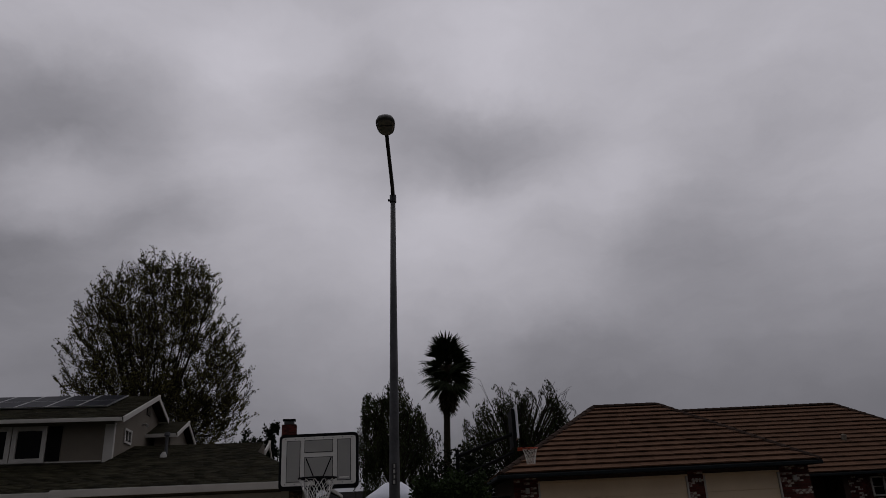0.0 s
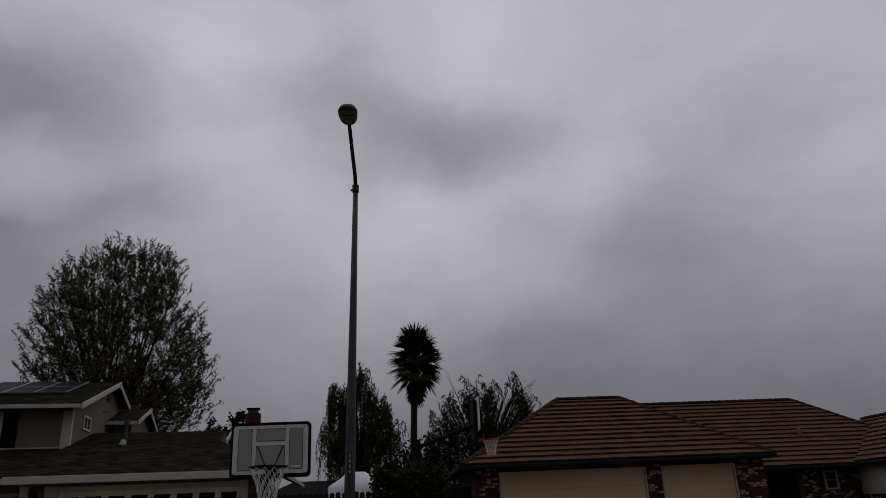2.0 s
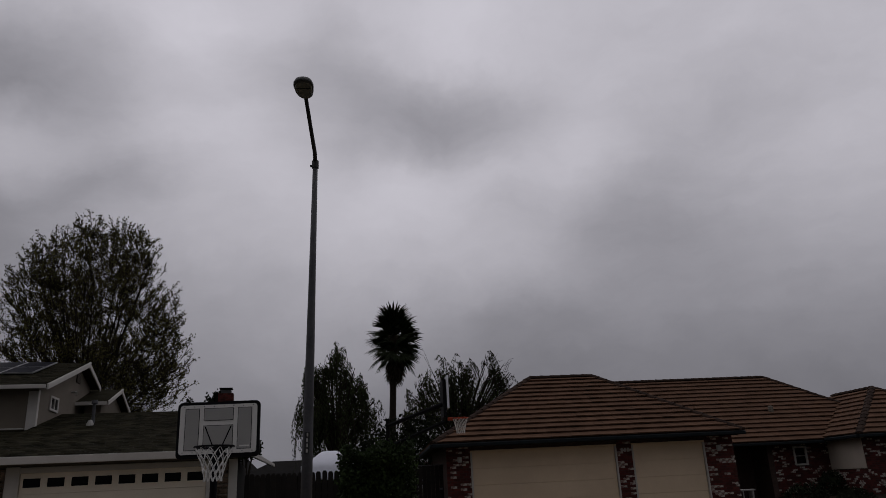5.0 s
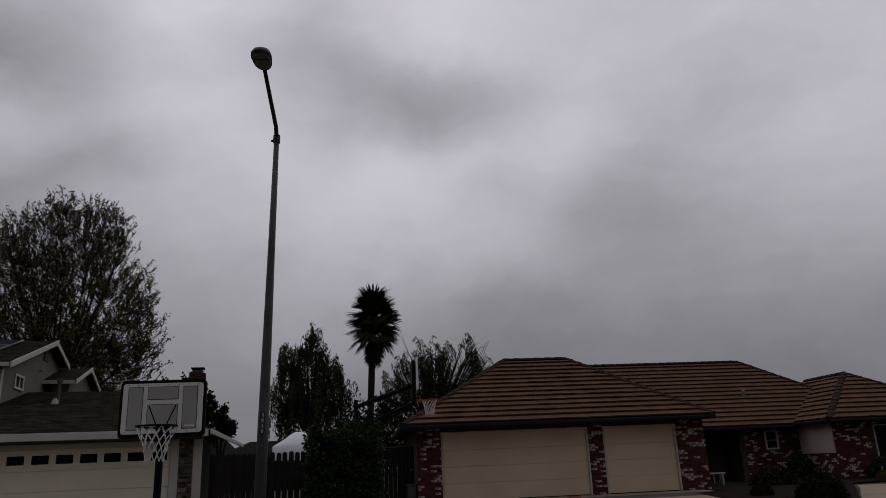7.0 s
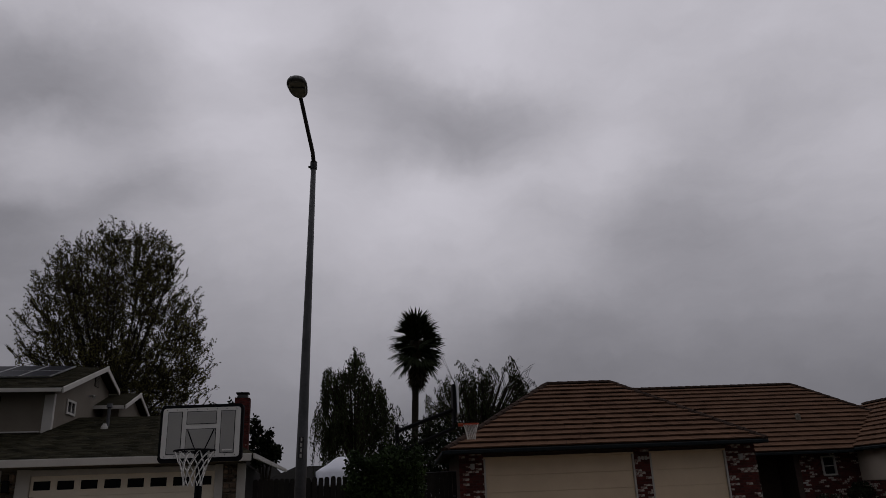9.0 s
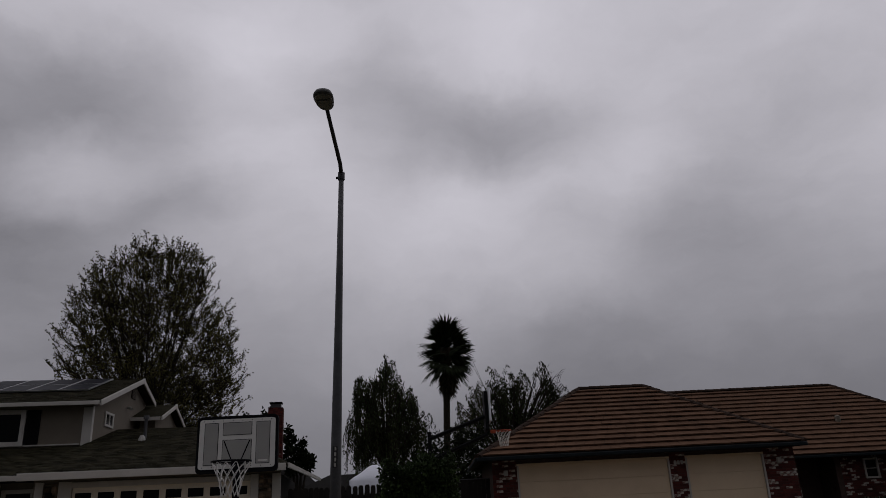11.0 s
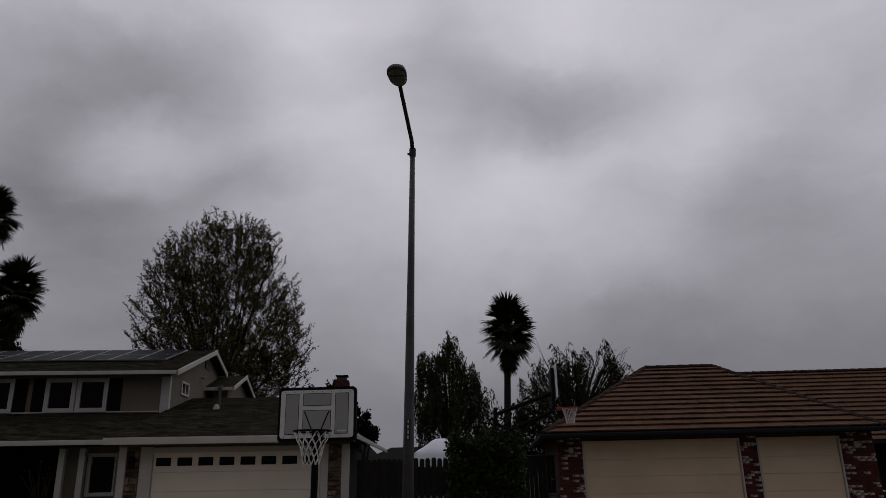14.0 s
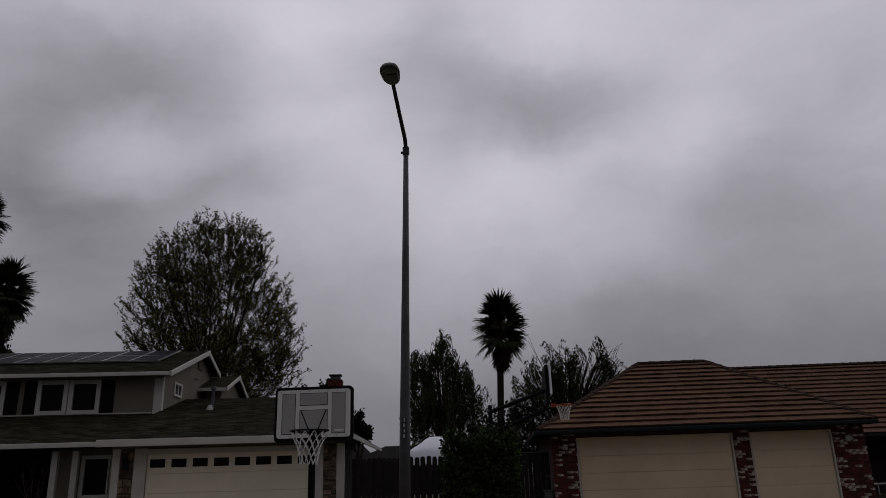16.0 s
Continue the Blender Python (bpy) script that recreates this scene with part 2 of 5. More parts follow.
M_YELLOW = mat("golden_groundcover", (0.085, 0.052, 0.014), (0.035, 0.028, 0.009), 0.8, 3, spec=0.06, per_piece=0.4)
M_AGAVE = mat("variegated_blade", (0.16, 0.17, 0.08), (0.07, 0.09, 0.04), 0.5, 6, per_piece=0.3)
M_PEBBLE = mat("river_pebble", (0.19, 0.165, 0.135), (0.08, 0.066, 0.055), 0.85, 3, spec=0.1, per_piece=0.65)
M_PLATE = mat("tag_plate", (0.42, 0.41, 0.38), (0.3, 0.29, 0.27), 0.6)
M_PAVER = mat("paving_brick", (0.24, 0.115, 0.085), (0.15, 0.07, 0.055), 0.9, 5, 0.4, 40, spec=0.05, per_piece=0.25)
M_DARK_ROOF = mat("distant_roofing", (0.012, 0.011, 0.010), (0.008, 0.007, 0.006), 0.95, 1.5, spec=0.05)


# ---- building helpers ----
def thing(name, label, category, at=(0, 0, 0), group="", kind=""):
    e = new(name)
    e.location = at
    e.empty_display_size = 0.2
    return tagged(e, label, category, group, kind)


def part(name, bm, material, parent=None, label=""):
    me = bpy.data.meshes.new(name)
    bm.to_mesh(me)
    bm.free()
    me.materials.append(material)
    ob = new(name, me)
    if parent is not None:
        off = Vector(parent.location)
        up = parent.parent
        while up is not None:
            off = off + Vector(up.location)
            up = up.parent
        for v in me.vertices:
            v.co -= off
        ob.parent = parent
    return tagged(ob, label) if label else ob


def solo(name, bm, material, label, category, kind="", group=""):
    return tagged(part(name, bm, material), label, category, group, kind)


def box(bm, x0, x1, y0, y1, z0, z1, bevel=0.0):
    r = bmesh.ops.create_cube(bm, size=1.0)
    vs = r["verts"]
    for v in vs:
        v.co = Vector(((x0 + x1) / 2 + v.co.x * (x1 - x0), (y0 + y1) / 2 + v.co.y * (y1 - y0), (z0 + z1) / 2 + v.co.z * (z1 - z0)))
    if bevel:
        es = list({e for v in vs for e in v.link_edges})
        bmesh.ops.bevel(bm, geom=es, offset=bevel, segments=1, affect="EDGES")
    return bm


def boxed(*a, bevel=0.0):
    return box(bmesh.new(), *a, bevel=bevel)


def prism(bm, poly, thick):
    """A slab under the flat polygon poly (3D points), thick metres along its inner normal."""
    pts = [Vector(p) for p in poly]
    n = (pts[1] - pts[0]).cross(pts[2] - pts[0]).normalized()
    top = [bm.verts.new(p) for p in pts]
    low = [bm.verts.new(p - n * thick) for p in pts]
    bm.faces.new(top)
    bm.faces.new(low[::-1])
    for i in range(len(pts)):
        j = (i + 1) % len(pts)
        bm.faces.new((top[j], top[i], low[i], low[j]))
    return bm


def tube(bm, pts, radii, sides=8, cap=True):
    pts = [Vector(p) for p in pts]
    rings = []
    for i, p in enumerate(pts):
        d = (pts[min(i + 1, len(pts) - 1)] - pts[max(i - 1, 0)]).normalized()
        a = d.orthogonal().normalized() if i == 0 else (u - d * u.dot(d)).normalized()
        u, w = a, d.cross(a)
        r = radii[i] if isinstance(radii, (list, tuple)) else radii
        rings.append([bm.verts.new(p + (u * math.cos(2 * math.pi * k / sides) + w * math.sin(2 * math.pi * k / sides)) * r) for k in range(sides)])
    for a, b in zip(rings, rings[1:]):
        for k in range(sides):
            bm.faces.new((a[k], a[(k + 1) % sides], b[(k + 1) % sides], b[k]))
    if cap:
        bm.faces.new(rings[0][::-1])
        bm.faces.new(rings[-1])
    return bm


def tubed(pts, radii, sides=8):
    return tube(bmesh.new(), pts, radii, sides)


def smooth(ob):
    for p in ob.data.polygons:
        p.use_smooth = True
    return ob


def ring(bm, c, R, r, n=28, m=6, axis="z"):
    vs = []
    for i in range(n):
        a = 2 * math.pi * i / n
        row = []
        for k in range(m):
            b = 2 * math.pi * k / m
            q = R + r * math.cos(b)
            p = Vector((q * math.cos(a), q * math.sin(a), r * math.sin(b)))
            row.append(bm.verts.new(Vector(c) + p))
        vs.append(row)
    for i in range(n):
        for k in range(m):
            bm.faces.new((vs[i][k], vs[(i + 1) % n][k], vs[(i + 1) % n][(k + 1) % m], vs[i][(k + 1) % m]))
    return bm


def quads(name, corners, material, parent=None, label=""):
    """Many loose four-cornered leaves in one mesh; corners is an (n, 4, 3) array."""
    c = np.asarray(corners, float).reshape(-1, 3)
    me = bpy.data.meshes.new(name)
    me.from_pydata(c.tolist(), [], [(4 * i, 4 * i + 1, 4 * i + 2, 4 * i + 3) for i in range(len(c) // 4)])
    me.materials.append(material)
    ob = new(name, me)
    if parent is not None:
        off = np.array(parent.location)
        for v in me.vertices:
            v.co -= Vector(off)
        ob.parent = parent
    return tagged(ob, label) if label else ob


def leaf_quads(rng, centres, size, spread=0.35, hang=0.0, aspect=0.5):
    """A pointed leaf at each centre, turned at random; hang bends its length downwards."""
    n = len(centres)
    c = np.asarray(centres, float)
    d = rng.normal(size=(n, 3))
    d[:, 2] -= hang * 3
    d /= np.linalg.norm(d, axis=1)[:, None]
    s = np.cross(d, rng.normal(size=(n, 3)))
    s /= np.linalg.norm(s, axis=1)[:, None] + 1e-9
    ln = (size * rng.uniform(1 - spread, 1 + spread, n))[:, None]
    return np.stack([c - d * ln * 0.5, c + s * ln * aspect * 0.5, c + d * ln * 0.5, c - s * ln * aspect * 0.5], 1)


def walls(parent, boxes, material, name="wall"):
    for b in boxes:
        part(name, boxed(*b), material, parent)


# ---- ground and street ----
def level(y):
    """Height of the yards: level by the houses, falling gently to the pavement."""
    if y >= -1.0:
        return 0.0
    return -0.30 * min(1.0, (-1.0 - y) / 10.8)


def make_ground():
    ys = [-3000, -400, -60, -29.5, -29.4, -26.6, -26.55, -13.05, -13.0, -11.85, -10, -7, -4, -1, 8, 30, 120, 600, 3000]
    zs = [-0.32, -0.32, -0.32, -0.32, -0.32, -0.32, -0.49, -0.49, -0.34, -0.34, -0.29, -0.207, -0.123, -0.04, -0.04, -0.04, -0.04, -0.04, -0.04]
    xs = [-3000, -600, -120, -40, 0, 40, 120, 600, 3000]
    bm = bmesh.new()
    g = [[bm.verts.new((x, y, z)) for x in xs] for y, z in zip(ys, zs)]
    for a, b in zip(g, g[1:]):
        for i in range(len(xs) - 1):
            bm.faces.new((a[i], a[i + 1], b[i + 1], b[i]))
    solo("ground", bm, M_GRASS, "dry thin lawn and bare earth of front yards", "ground", "structure")
    solo("road", boxed(-300, 300, -26.5, -13.2, -0.6, -0.45), M_ASPHALT, "worn grey asphalt of a residential street", "road", "structure")
    for name, y0, y1 in (("kerb", -13.2, -13.03), ("kerb", -26.67, -26.5)):
        solo(name, boxed(-300, 300, y0, y1, -0.6, -0.30, bevel=0.02), M_CONCRETE, "pale concrete kerb along the street", "kerb", "structure")
    for y0, y1 in ((-13.02, -11.88), (-28.2, -26.68)):
        pv = thing("pavement", "concrete pavement slabs beside the kerb", "pavement", (0, y0, -0.32), kind="structure")
        for k in range(-20, 21):
            part("slab", boxed(k * 1.5 + 0.006, k * 1.5 + 1.494, y0, y1, -0.42, -0.30, bevel=0.008), M_CONCRETE, pv)


make_ground()


def driveway(name, label, x_near, x_far, y_near, y_far, cols, rows):
    """Slabs between breaks across (cols) and along (rows), both from 0 to 1."""
    d = thing(name, label, "driveway", ((x_far[0] + x_far[1]) / 2, y_far, 0), kind="structure")
    for c0, c1 in zip(cols, cols[1:]):
        for r0, r1 in zip(rows, rows[1:]):
            def at(u, v):
                y = y_near + (y_far - y_near) * v
                a = x_near[0] + (x_far[0] - x_near[0]) * v
                b = x_near[1] + (x_far[1] - x_near[1]) * v
                return (a + (b - a) * u, y, level(y) + 0.005)
            u0, u1, v0, v1 = c0 + 0.0013, c1 - 0.0013, r0 + 0.005, r1 - 0.005
            part("slab", prism(bmesh.new(), [at(u0, v0), at(u1, v0), at(u1, v1), at(u0, v1)], 0.1), M_CONCRETE, d)
    ys = [y_near + (y_far - y_near) * k / 8 for k in range(9)]
    bm = bmesh.new()
    row = [(bm.verts.new((x_near[0] + 0.02, y, level(y) - 0.006)), bm.verts.new((x_near[1] - 0.02, y, level(y) - 0.006))) for y in ys]
    for a, b in zip(row, row[1:]):
        bm.faces.new((a[0], a[1], b[1], b[0]))
    part("joint_bed", bm, M_JOINT, d, "dark joint filler")
    return d


RIGHT_DRIVE = driveway("driveway", "pale concrete driveway slabs with brick bands before a garage", (-1.8, 8.6), (-2.05, 8.7), -11.85, -0.06, (0, 0.19, 0.53, 1), (0, 0.235, 0.62, 1))
LEFT_DRIVE = driveway("driveway", "concrete driveway slabs before an ivory garage door", (-13.2, -7.4), (-13.2, -7.4), -11.85, -4.25, (0, 0.5, 1), (0, 0.33, 0.66, 1))


# ---- roofs ----
def course_roof(parent, eave_a, eave_b, top_a, top_b, n, material, lip=0.03, thick=0.035, piece="tile_course", seg=0.0, rng=None):
    """A roof face between an eave and a top edge (may meet in a point), laid in n overlapping courses, each tilted up at its lower edge."""
    A, B, C, D = map(Vector, (eave_a, eave_b, top_b, top_a))
    nrm = (B - A).cross(D - A).normalized()
    if nrm.z < 0:
        nrm = -nrm
    for i in range(n):
        v0, v1 = i / n, min(1.0, (i + 1.0) / n + 0.25 / n)
        l0, r0 = A.lerp(D, v0), B.lerp(C, v0)
        l1, r1 = A.lerp(D, v1), B.lerp(C, v1)
        bm = bmesh.new()
        width = (r0 - l0).length
        k = max(1, int(width / seg)) if seg else 1
        shift = (0.5 * (i % 2) + (rng.uniform(-0.12, 0.12) if rng else 0.0)) if seg else 0.0
        edges = [0.0] + [e for e in ((j + shift) / k for j in range(k + 1)) if 0.002 < e < 0.998] + [1.0]
        for a0, a1 in zip(edges, edges[1:]):
            g = 0.0
            if k > 1:
                g = 0.004 / width
            dz = (rng.uniform(-0.006, 0.006) if rng else 0.0) * (0.8 if piece == "shingle_course" else 1.0)
            p = [l0.lerp(r0, a0 + g) + nrm * (lip + dz), l0.lerp(r0, a1 - g) + nrm * (lip + dz), l1.lerp(r1, a1 - g) + nrm * 0.004, l1.lerp(r1, a0 + g) + nrm * 0.004]
            q = [x - nrm * thick for x in p]
            if (p[2] - p[3]).length < 0.02:
                tri = [bm.verts.new(x) for x in (p[0], p[1], p[2])]
                bm.faces.new(tri)
                lo = [bm.verts.new(x) for x in (q[0], q[1], q[2])]
                bm.faces.new((tri[1], tri[0], lo[0], lo[1]))
                continue
            t = [bm.verts.new(x) for x in p]
            lo = [bm.verts.new(x) for x in q]
            bm.faces.new(t)
            bm.faces.new((t[1], t[0], lo[0], lo[1]))
            bm.faces.new(lo[::-1])
        part(piece, bm, material, parent)


def ridge_caps(parent, a, b, material, step=0.36, r=0.118):
    """Half-round cap tiles along a ridge or hip, each lapping the next."""
    a, b = Vector(a), Vector(b)
    d = b - a
    n = max(1, int(d.length / step))
    u = d.normalized()
    side = u.cross(Vector((0, 0, 1))).normalized()
    up = side.cross(u).normalized()
    for i in range(n):
        bm = bmesh.new()
        rows = []
        for t, rad in ((i / n, r * 1.12), ((i + 1.12) / n, r * 0.92)):
            c = a + d * min(t, 1.0)
            rows.append([bm.verts.new(c + side * math.cos(w) * rad * 1.25 + up * (math.sin(w) * rad * 0.85 - 0.055)) for w in [math.pi * k / 6 for k in range(7)]])
        for k in range(6):
            bm.faces.new((rows[0][k], rows[0][k + 1], rows[1][k + 1], rows[1][k]))
        bm.faces.new(rows[0][::-1])
        bm.faces.new(rows[1])
        part("ridge_tile", bm, material, parent)


def bricks(parent, x0, x1, z0, z1, y, rng, material, holes=(), single=True, axis="x", facing=-1):
    """Running-bond bricks standing 12 mm proud of a wall face at y (or at x where axis is 'y')."""
    L, H, g = 0.205, 0.066, 0.011
    rows = int((z1 - z0) / (H + g))
    H = (z1 - z0) / rows - g
    meshes = {}
    bm_all = bmesh.new()
    for r in range(rows):
        z = z0 + r * (H + g)
        x = x0 - (0.5 * (L + g) if r % 2 else 0.0)
        while x < x1 - 0.02:
            a, b = max(x, x0), min(x + L, x1)
            x += L + g
            if b - a < 0.03 or any(h[0] < (a + b) / 2 < h[1] and h[2] < z + H / 2 < h[3] for h in holes):
                continue
            out = 0.016 + rng.uniform(-0.005, 0.006)
            if single:
                key = round(b - a, 2)
                if key not in meshes:
                    bm = boxed(-key / 2, key / 2, -0.02, 0.014, 0, H, bevel=0.004)
                    me = bpy.data.meshes.new("brick")
                    bm.to_mesh(me)
                    bm.free()
                    me.materials.append(material)
                    meshes[key] = me
                ob = new("brick", meshes[key])
                ob.parent = parent
                ob.location = Vector(((a + b) / 2, y + 0.004 - out + 0.014, z)) - Vector(parent.location)
            elif axis == "x":
                box(bm_all, a, b, y - out, y + 0.01, z, z + H)
            else:
                box(bm_all, y - out, y + 0.01, a, b, z, z + H)
    if single:
        bm_all.free()
    else:
        tagged(part("brick_facing", bm_all, material, parent, "red bricks with scattered white-washed ones"), kind="stuff")


def window(parent, name, x0, x1, z0, z1, y, frame_w=0.07, mullions=(), pane=None, depth=0.06, label="", rails=()):
    """A framed window let into a wall face at y: frame bars, and a pane set back behind them."""
    pane = pane or M_GLASS
    w = part(name, boxed(x0 + frame_w * 0.5, x1 - frame_w * 0.5, y + 0.03, y + 0.045, z0 + frame_w * 0.5, z1 - frame_w * 0.5), pane, parent, label or "dark glass in a white frame")
    bars = [(x0, x0 + frame_w, z0, z1), (x1 - frame_w, x1, z0, z1), (x0 + frame_w, x1 - frame_w, z1 - frame_w, z1), (x0 + frame_w, x1 - frame_w, z0, z0 + frame_w)]
    bars += [(m - 0.025, m + 0.025, z0 + frame_w, z1 - frame_w) for m in mullions]
    bars += [(x0 + frame_w, x1 - frame_w, r - 0.015, r + 0.015) for r in rails]
    for a, b, c, d in bars:
        bm = boxed(a, b, y - depth, y + 0.028, c, d, bevel=0.006)
        f = part("frame_bar", bm, M_WHITE, parent)
        f.parent = w
    return w


def garage_door(parent, x0, x1, z0, z1, y, material, sections=4, lights=0, light_row=None):
    """A sectional door of grooved panels, with a row of small glazed lights where it has one."""
    d = part("garage_door", boxed(x0, x1, y + 0.05, y + 0.09, z0, z1), material, parent, "sectional overhead door")
    h = (z1 - z0) / sections
    for i in range(sections):
        a, b = z0 + i * h + 0.003, z0 + (i + 1) * h - 0.003
        if lights and i == sections - 1:
            la, lb = light_row
            w = (x1 - x0) / lights
            bm = bmesh.new()
            box(bm, x0 + 0.01, x1 - 0.01, y + 0.02, y + 0.05, a, la)
            box(bm, x0 + 0.01, x1 - 0.01, y + 0.02, y + 0.05, lb, b)
            for k in range(lights + 1):
                c = x0 + k * w
                box(bm, max(c - w * 0.13, x0 + 0.01), min(c + w * 0.13, x1 - 0.01), y + 0.02, y + 0.05, la, lb)
            s = part("section", bm, material, parent)
            s.parent = d
            for k in range(lights):
                g = part("pane", boxed(x0 + k * w + w * 0.13, x0 + (k + 1) * w - w * 0.13, y + 0.038, y + 0.046, la, lb), M_GLASS, parent, "small dark pane")
                g.parent = d
                bm = bmesh.new()
                p0, p1 = x0 + k * w + w * 0.13, x0 + (k + 1) * w - w * 0.13
                for q in ((p0 - 0.02, p1 + 0.02, la - 0.02, la + 0.008), (p0 - 0.02, p1 + 0.02, lb - 0.008, lb + 0.02), (p0 - 0.02, p0 + 0.008, la + 0.008, lb - 0.008), (p1 - 0.008, p1 + 0.02, la + 0.008, lb - 0.008)):
                    box(bm, q[0], q[1], y + 0.008, y + 0.02, q[2], q[3])
                g = part("light_surround", bm, material, parent)
                g.parent = d
            continue
        bm = bmesh.new()
        box(bm, x0 + 0.01, x1 - 0.01, y + 0.024, y + 0.05, a, b, bevel=0.006)
        box(bm, x0 + 0.01, x1 - 0.01, y + 0.018, y + 0.026, a + h * 0.46, a + h * 0.49)
        s = part("section", bm, material, parent)
        s.parent = d
    return d


# ---- the brick and tile house with the double and single garage doors ----
def right_house():
    rng = random.Random(4)
    h = thing("house", "single-storey red brick house with brown tiled roof, cream garage doors", "house", (4.0, 3.0, 0.0))
    # walls of the garage block: piers and lintel round the two doors, side and back walls
    walls(h, [(a, b, 0.0, 0.25, -0.1, 2.38) for a, b in ((-0.86, -0.06), (4.94, 5.46), (8.04, 9.05))], M_MORTAR, "pier")
    walls(h, [(-0.06, 4.94, 0.03, 0.25, 2.19, 2.38), (5.46, 8.04, 0.03, 0.25, 2.19, 2.38)], M_MORTAR, "lintel")
    walls(h, [(-0.86, -0.61, 0.25, 7.0, -0.1, 2.38), (8.80, 9.05, 0.25, 4.5, -0.1, 2.38)], M_MORTAR)
    # main front wall with door recess, and the wing
    walls(h, [(9.05, 13.43, 7.0, 7.2, -0.1, 2.2), (13.2, 13.43, 5.6, 7.0, -0.1, 2.2), (13.43, 14.33, 5.6, 5.85, -0.1, 2.2), (14.92, 15.9, 5.6, 5.85, -0.1, 2.2), (14.33, 14.92, 5.6, 5.85, -0.1, 1.22), (14.33, 14.92, 5.6, 5.85, 2.0, 2.2), (15.9, 17.6, 3.2, 3.45, -0.1, 2.3), (19.45, 22.0, 3.2, 3.45, -0.1, 2.3), (17.6, 19.45, 3.2, 3.45, -0.1, 0.68), (17.6, 19.45, 3.2, 3.45, 2.0, 2.3), (15.9, 16.1, 3.45, 8.0, -0.1, 2.3), (21.8, 22.0, 3.45, 13.0, -0.1, 2.3), (-0.86, 22.0, 13.0, 13.2, -0.1, 2.3), (8.8, 9.05, 4.5, 7.0, -0.1, 2.2)], M_MORTAR)
    part("stucco_panel", boxed(15.86, 15.898, 3.22, 5.55, 0.98, 2.16, bevel=0.01), M_STUCCO_PALE, h, "plain pale stucco panel over brick")
    # garage doors with jambs
    garage_door(h, 0.0, 4.88, 0.02, 2.13, 0.02, M_CREAM)
    garage_door(h, 5.52, 7.98, 0.02, 2.13, 0.02, M_CREAM)
    for a, b in ((0.0, 4.88), (5.52, 7.98)):
        for q in ((a - 0.06, a), (b, b + 0.06)):
            part("door_jamb", boxed(q[0], q[1], -0.02, 0.12, 0.0, 2.13, bevel=0.006), M_WHITE, h)
        part("door_head", boxed(a - 0.06, b + 0.06, -0.02, 0.12, 2.13, 2.19, bevel=0.006), M_CREAM, h)
    # windows and the dark entry
    window(h, "window", 14.33, 14.92, 1.22, 2.0, 5.6, 0.07, rails=(1.6,))
    window(h, "window", 17.6, 19.45, 0.68, 2.0, 3.2, 0.045, mullions=(18.5,))
    part("blind", boxed(18.55, 19.38, 3.25, 3.26, 0.76, 1.93), M_BLIND, h, "drawn grey blind")
    part("entry_door", boxed(10.9, 11.9, 6.9, 6.99, 0.0, 2.05, bevel=0.01), M_DARK, h, "dark front door in shade")
    # roof faces
    E, RY, RZ = 2.42, 3.62, 5.00
    gl, gr, gf, gb = -1.34, 9.22, -0.62, 7.9
    a, b = (2.92, RY, RZ), (5.42, RY, RZ)
    roof = part("roof", deck_bm([[(gl, gf, E), (gr, gf, E), b, a], [(gl, gb, E), (gl, gf, E), a], [(gr, gf, E), (gr, gb, E), b], [(gr, gb, E), (gl, gb, E), a, b]]), M_TILE_EDGE, h, "brown concrete tile hip roof over the garage")
    for args in (((gl, gf, E), (gr, gf, E), a, b), ((gl, gb, E), (gl, gf, E), a, a), ((gr, gf, E), (gr, gb, E), b, b)):
        course_roof(h, args[0], args[1], args[2], args[3], 14, M_TILE, 0.09, 0.04, seg=0.33, rng=rng)
    for p, q in (((gl, gf, E + 0.05), (a[0], a[1], a[2] + 0.05)), ((gr, gf, E + 0.05), (b[0], b[1], b[2] + 0.05)), ((a[0], a[1], a[2] + 0.05), (b[0], b[1], b[2] + 0.05))):
        ridge_caps(h, p, q, M_RIDGE)
    # main roof behind, ending in a hip
    E2, EM, mf, ml, mr, mb = 2.26, 2.19, 5.0, 1.0, 20.4, 14.2
    c, d = (6.0, 9.6, 5.44), (15.77, 9.6, 5.44)
    part("roof", deck_bm([[(ml, mf, EM), (mr, mf, EM), d, c], [(mr, mf, EM), (mr, mb, EM), d], [(mr, mb, EM), (ml, mb, EM), c, d], [(ml, mb, EM), (ml, mf, EM), c]]), M_TILE_EDGE, h, "brown concrete tile hip roof over the main house")
    course_roof(h, (ml, mf, EM), (mr, mf, EM), c, d, 16, M_TILE, 0.09, 0.04, seg=0.33, rng=rng)
    course_roof(h, (mr, mf, EM), (mr, mb, EM), d, d, 16, M_TILE, 0.09, 0.04, seg=0.33, rng=rng)
    ridge_caps(h, (c[0], c[1], c[2] + 0.05), (d[0], d[1], d[2] + 0.05), M_RIDGE)
    ridge_caps(h, (mr, mf, EM + 0.05), (d[0], d[1], d[2] + 0.05), M_RIDGE)
    # wing roof
    wl, wr, wf = 15.5, 22.2, 2.7
    e, f = (18.8, 6.0, 4.34), (18.8, 11.0, 4.34)
    part("roof", deck_bm([[(wl, wf, E2), (wr, wf, E2), e], [(wl, 9.3, E2), (wl, wf, E2), e, f], [(wr, wf, E2), (wr, 9.3, E2), f, e]]), M_TILE_EDGE, h, "brown concrete tile hip roof over the wing")
    course_roof(h, (wl, wf, E2), (wr, wf, E2), e, e, 10, M_TILE, 0.09, 0.04, seg=0.33, rng=rng)
    course_roof(h, (wl, 7.6, E2), (wl, wf, E2), (18.8, 10.9, 4.34), e, 10, M_TILE, 0.09, 0.04, seg=0.33, rng=rng)
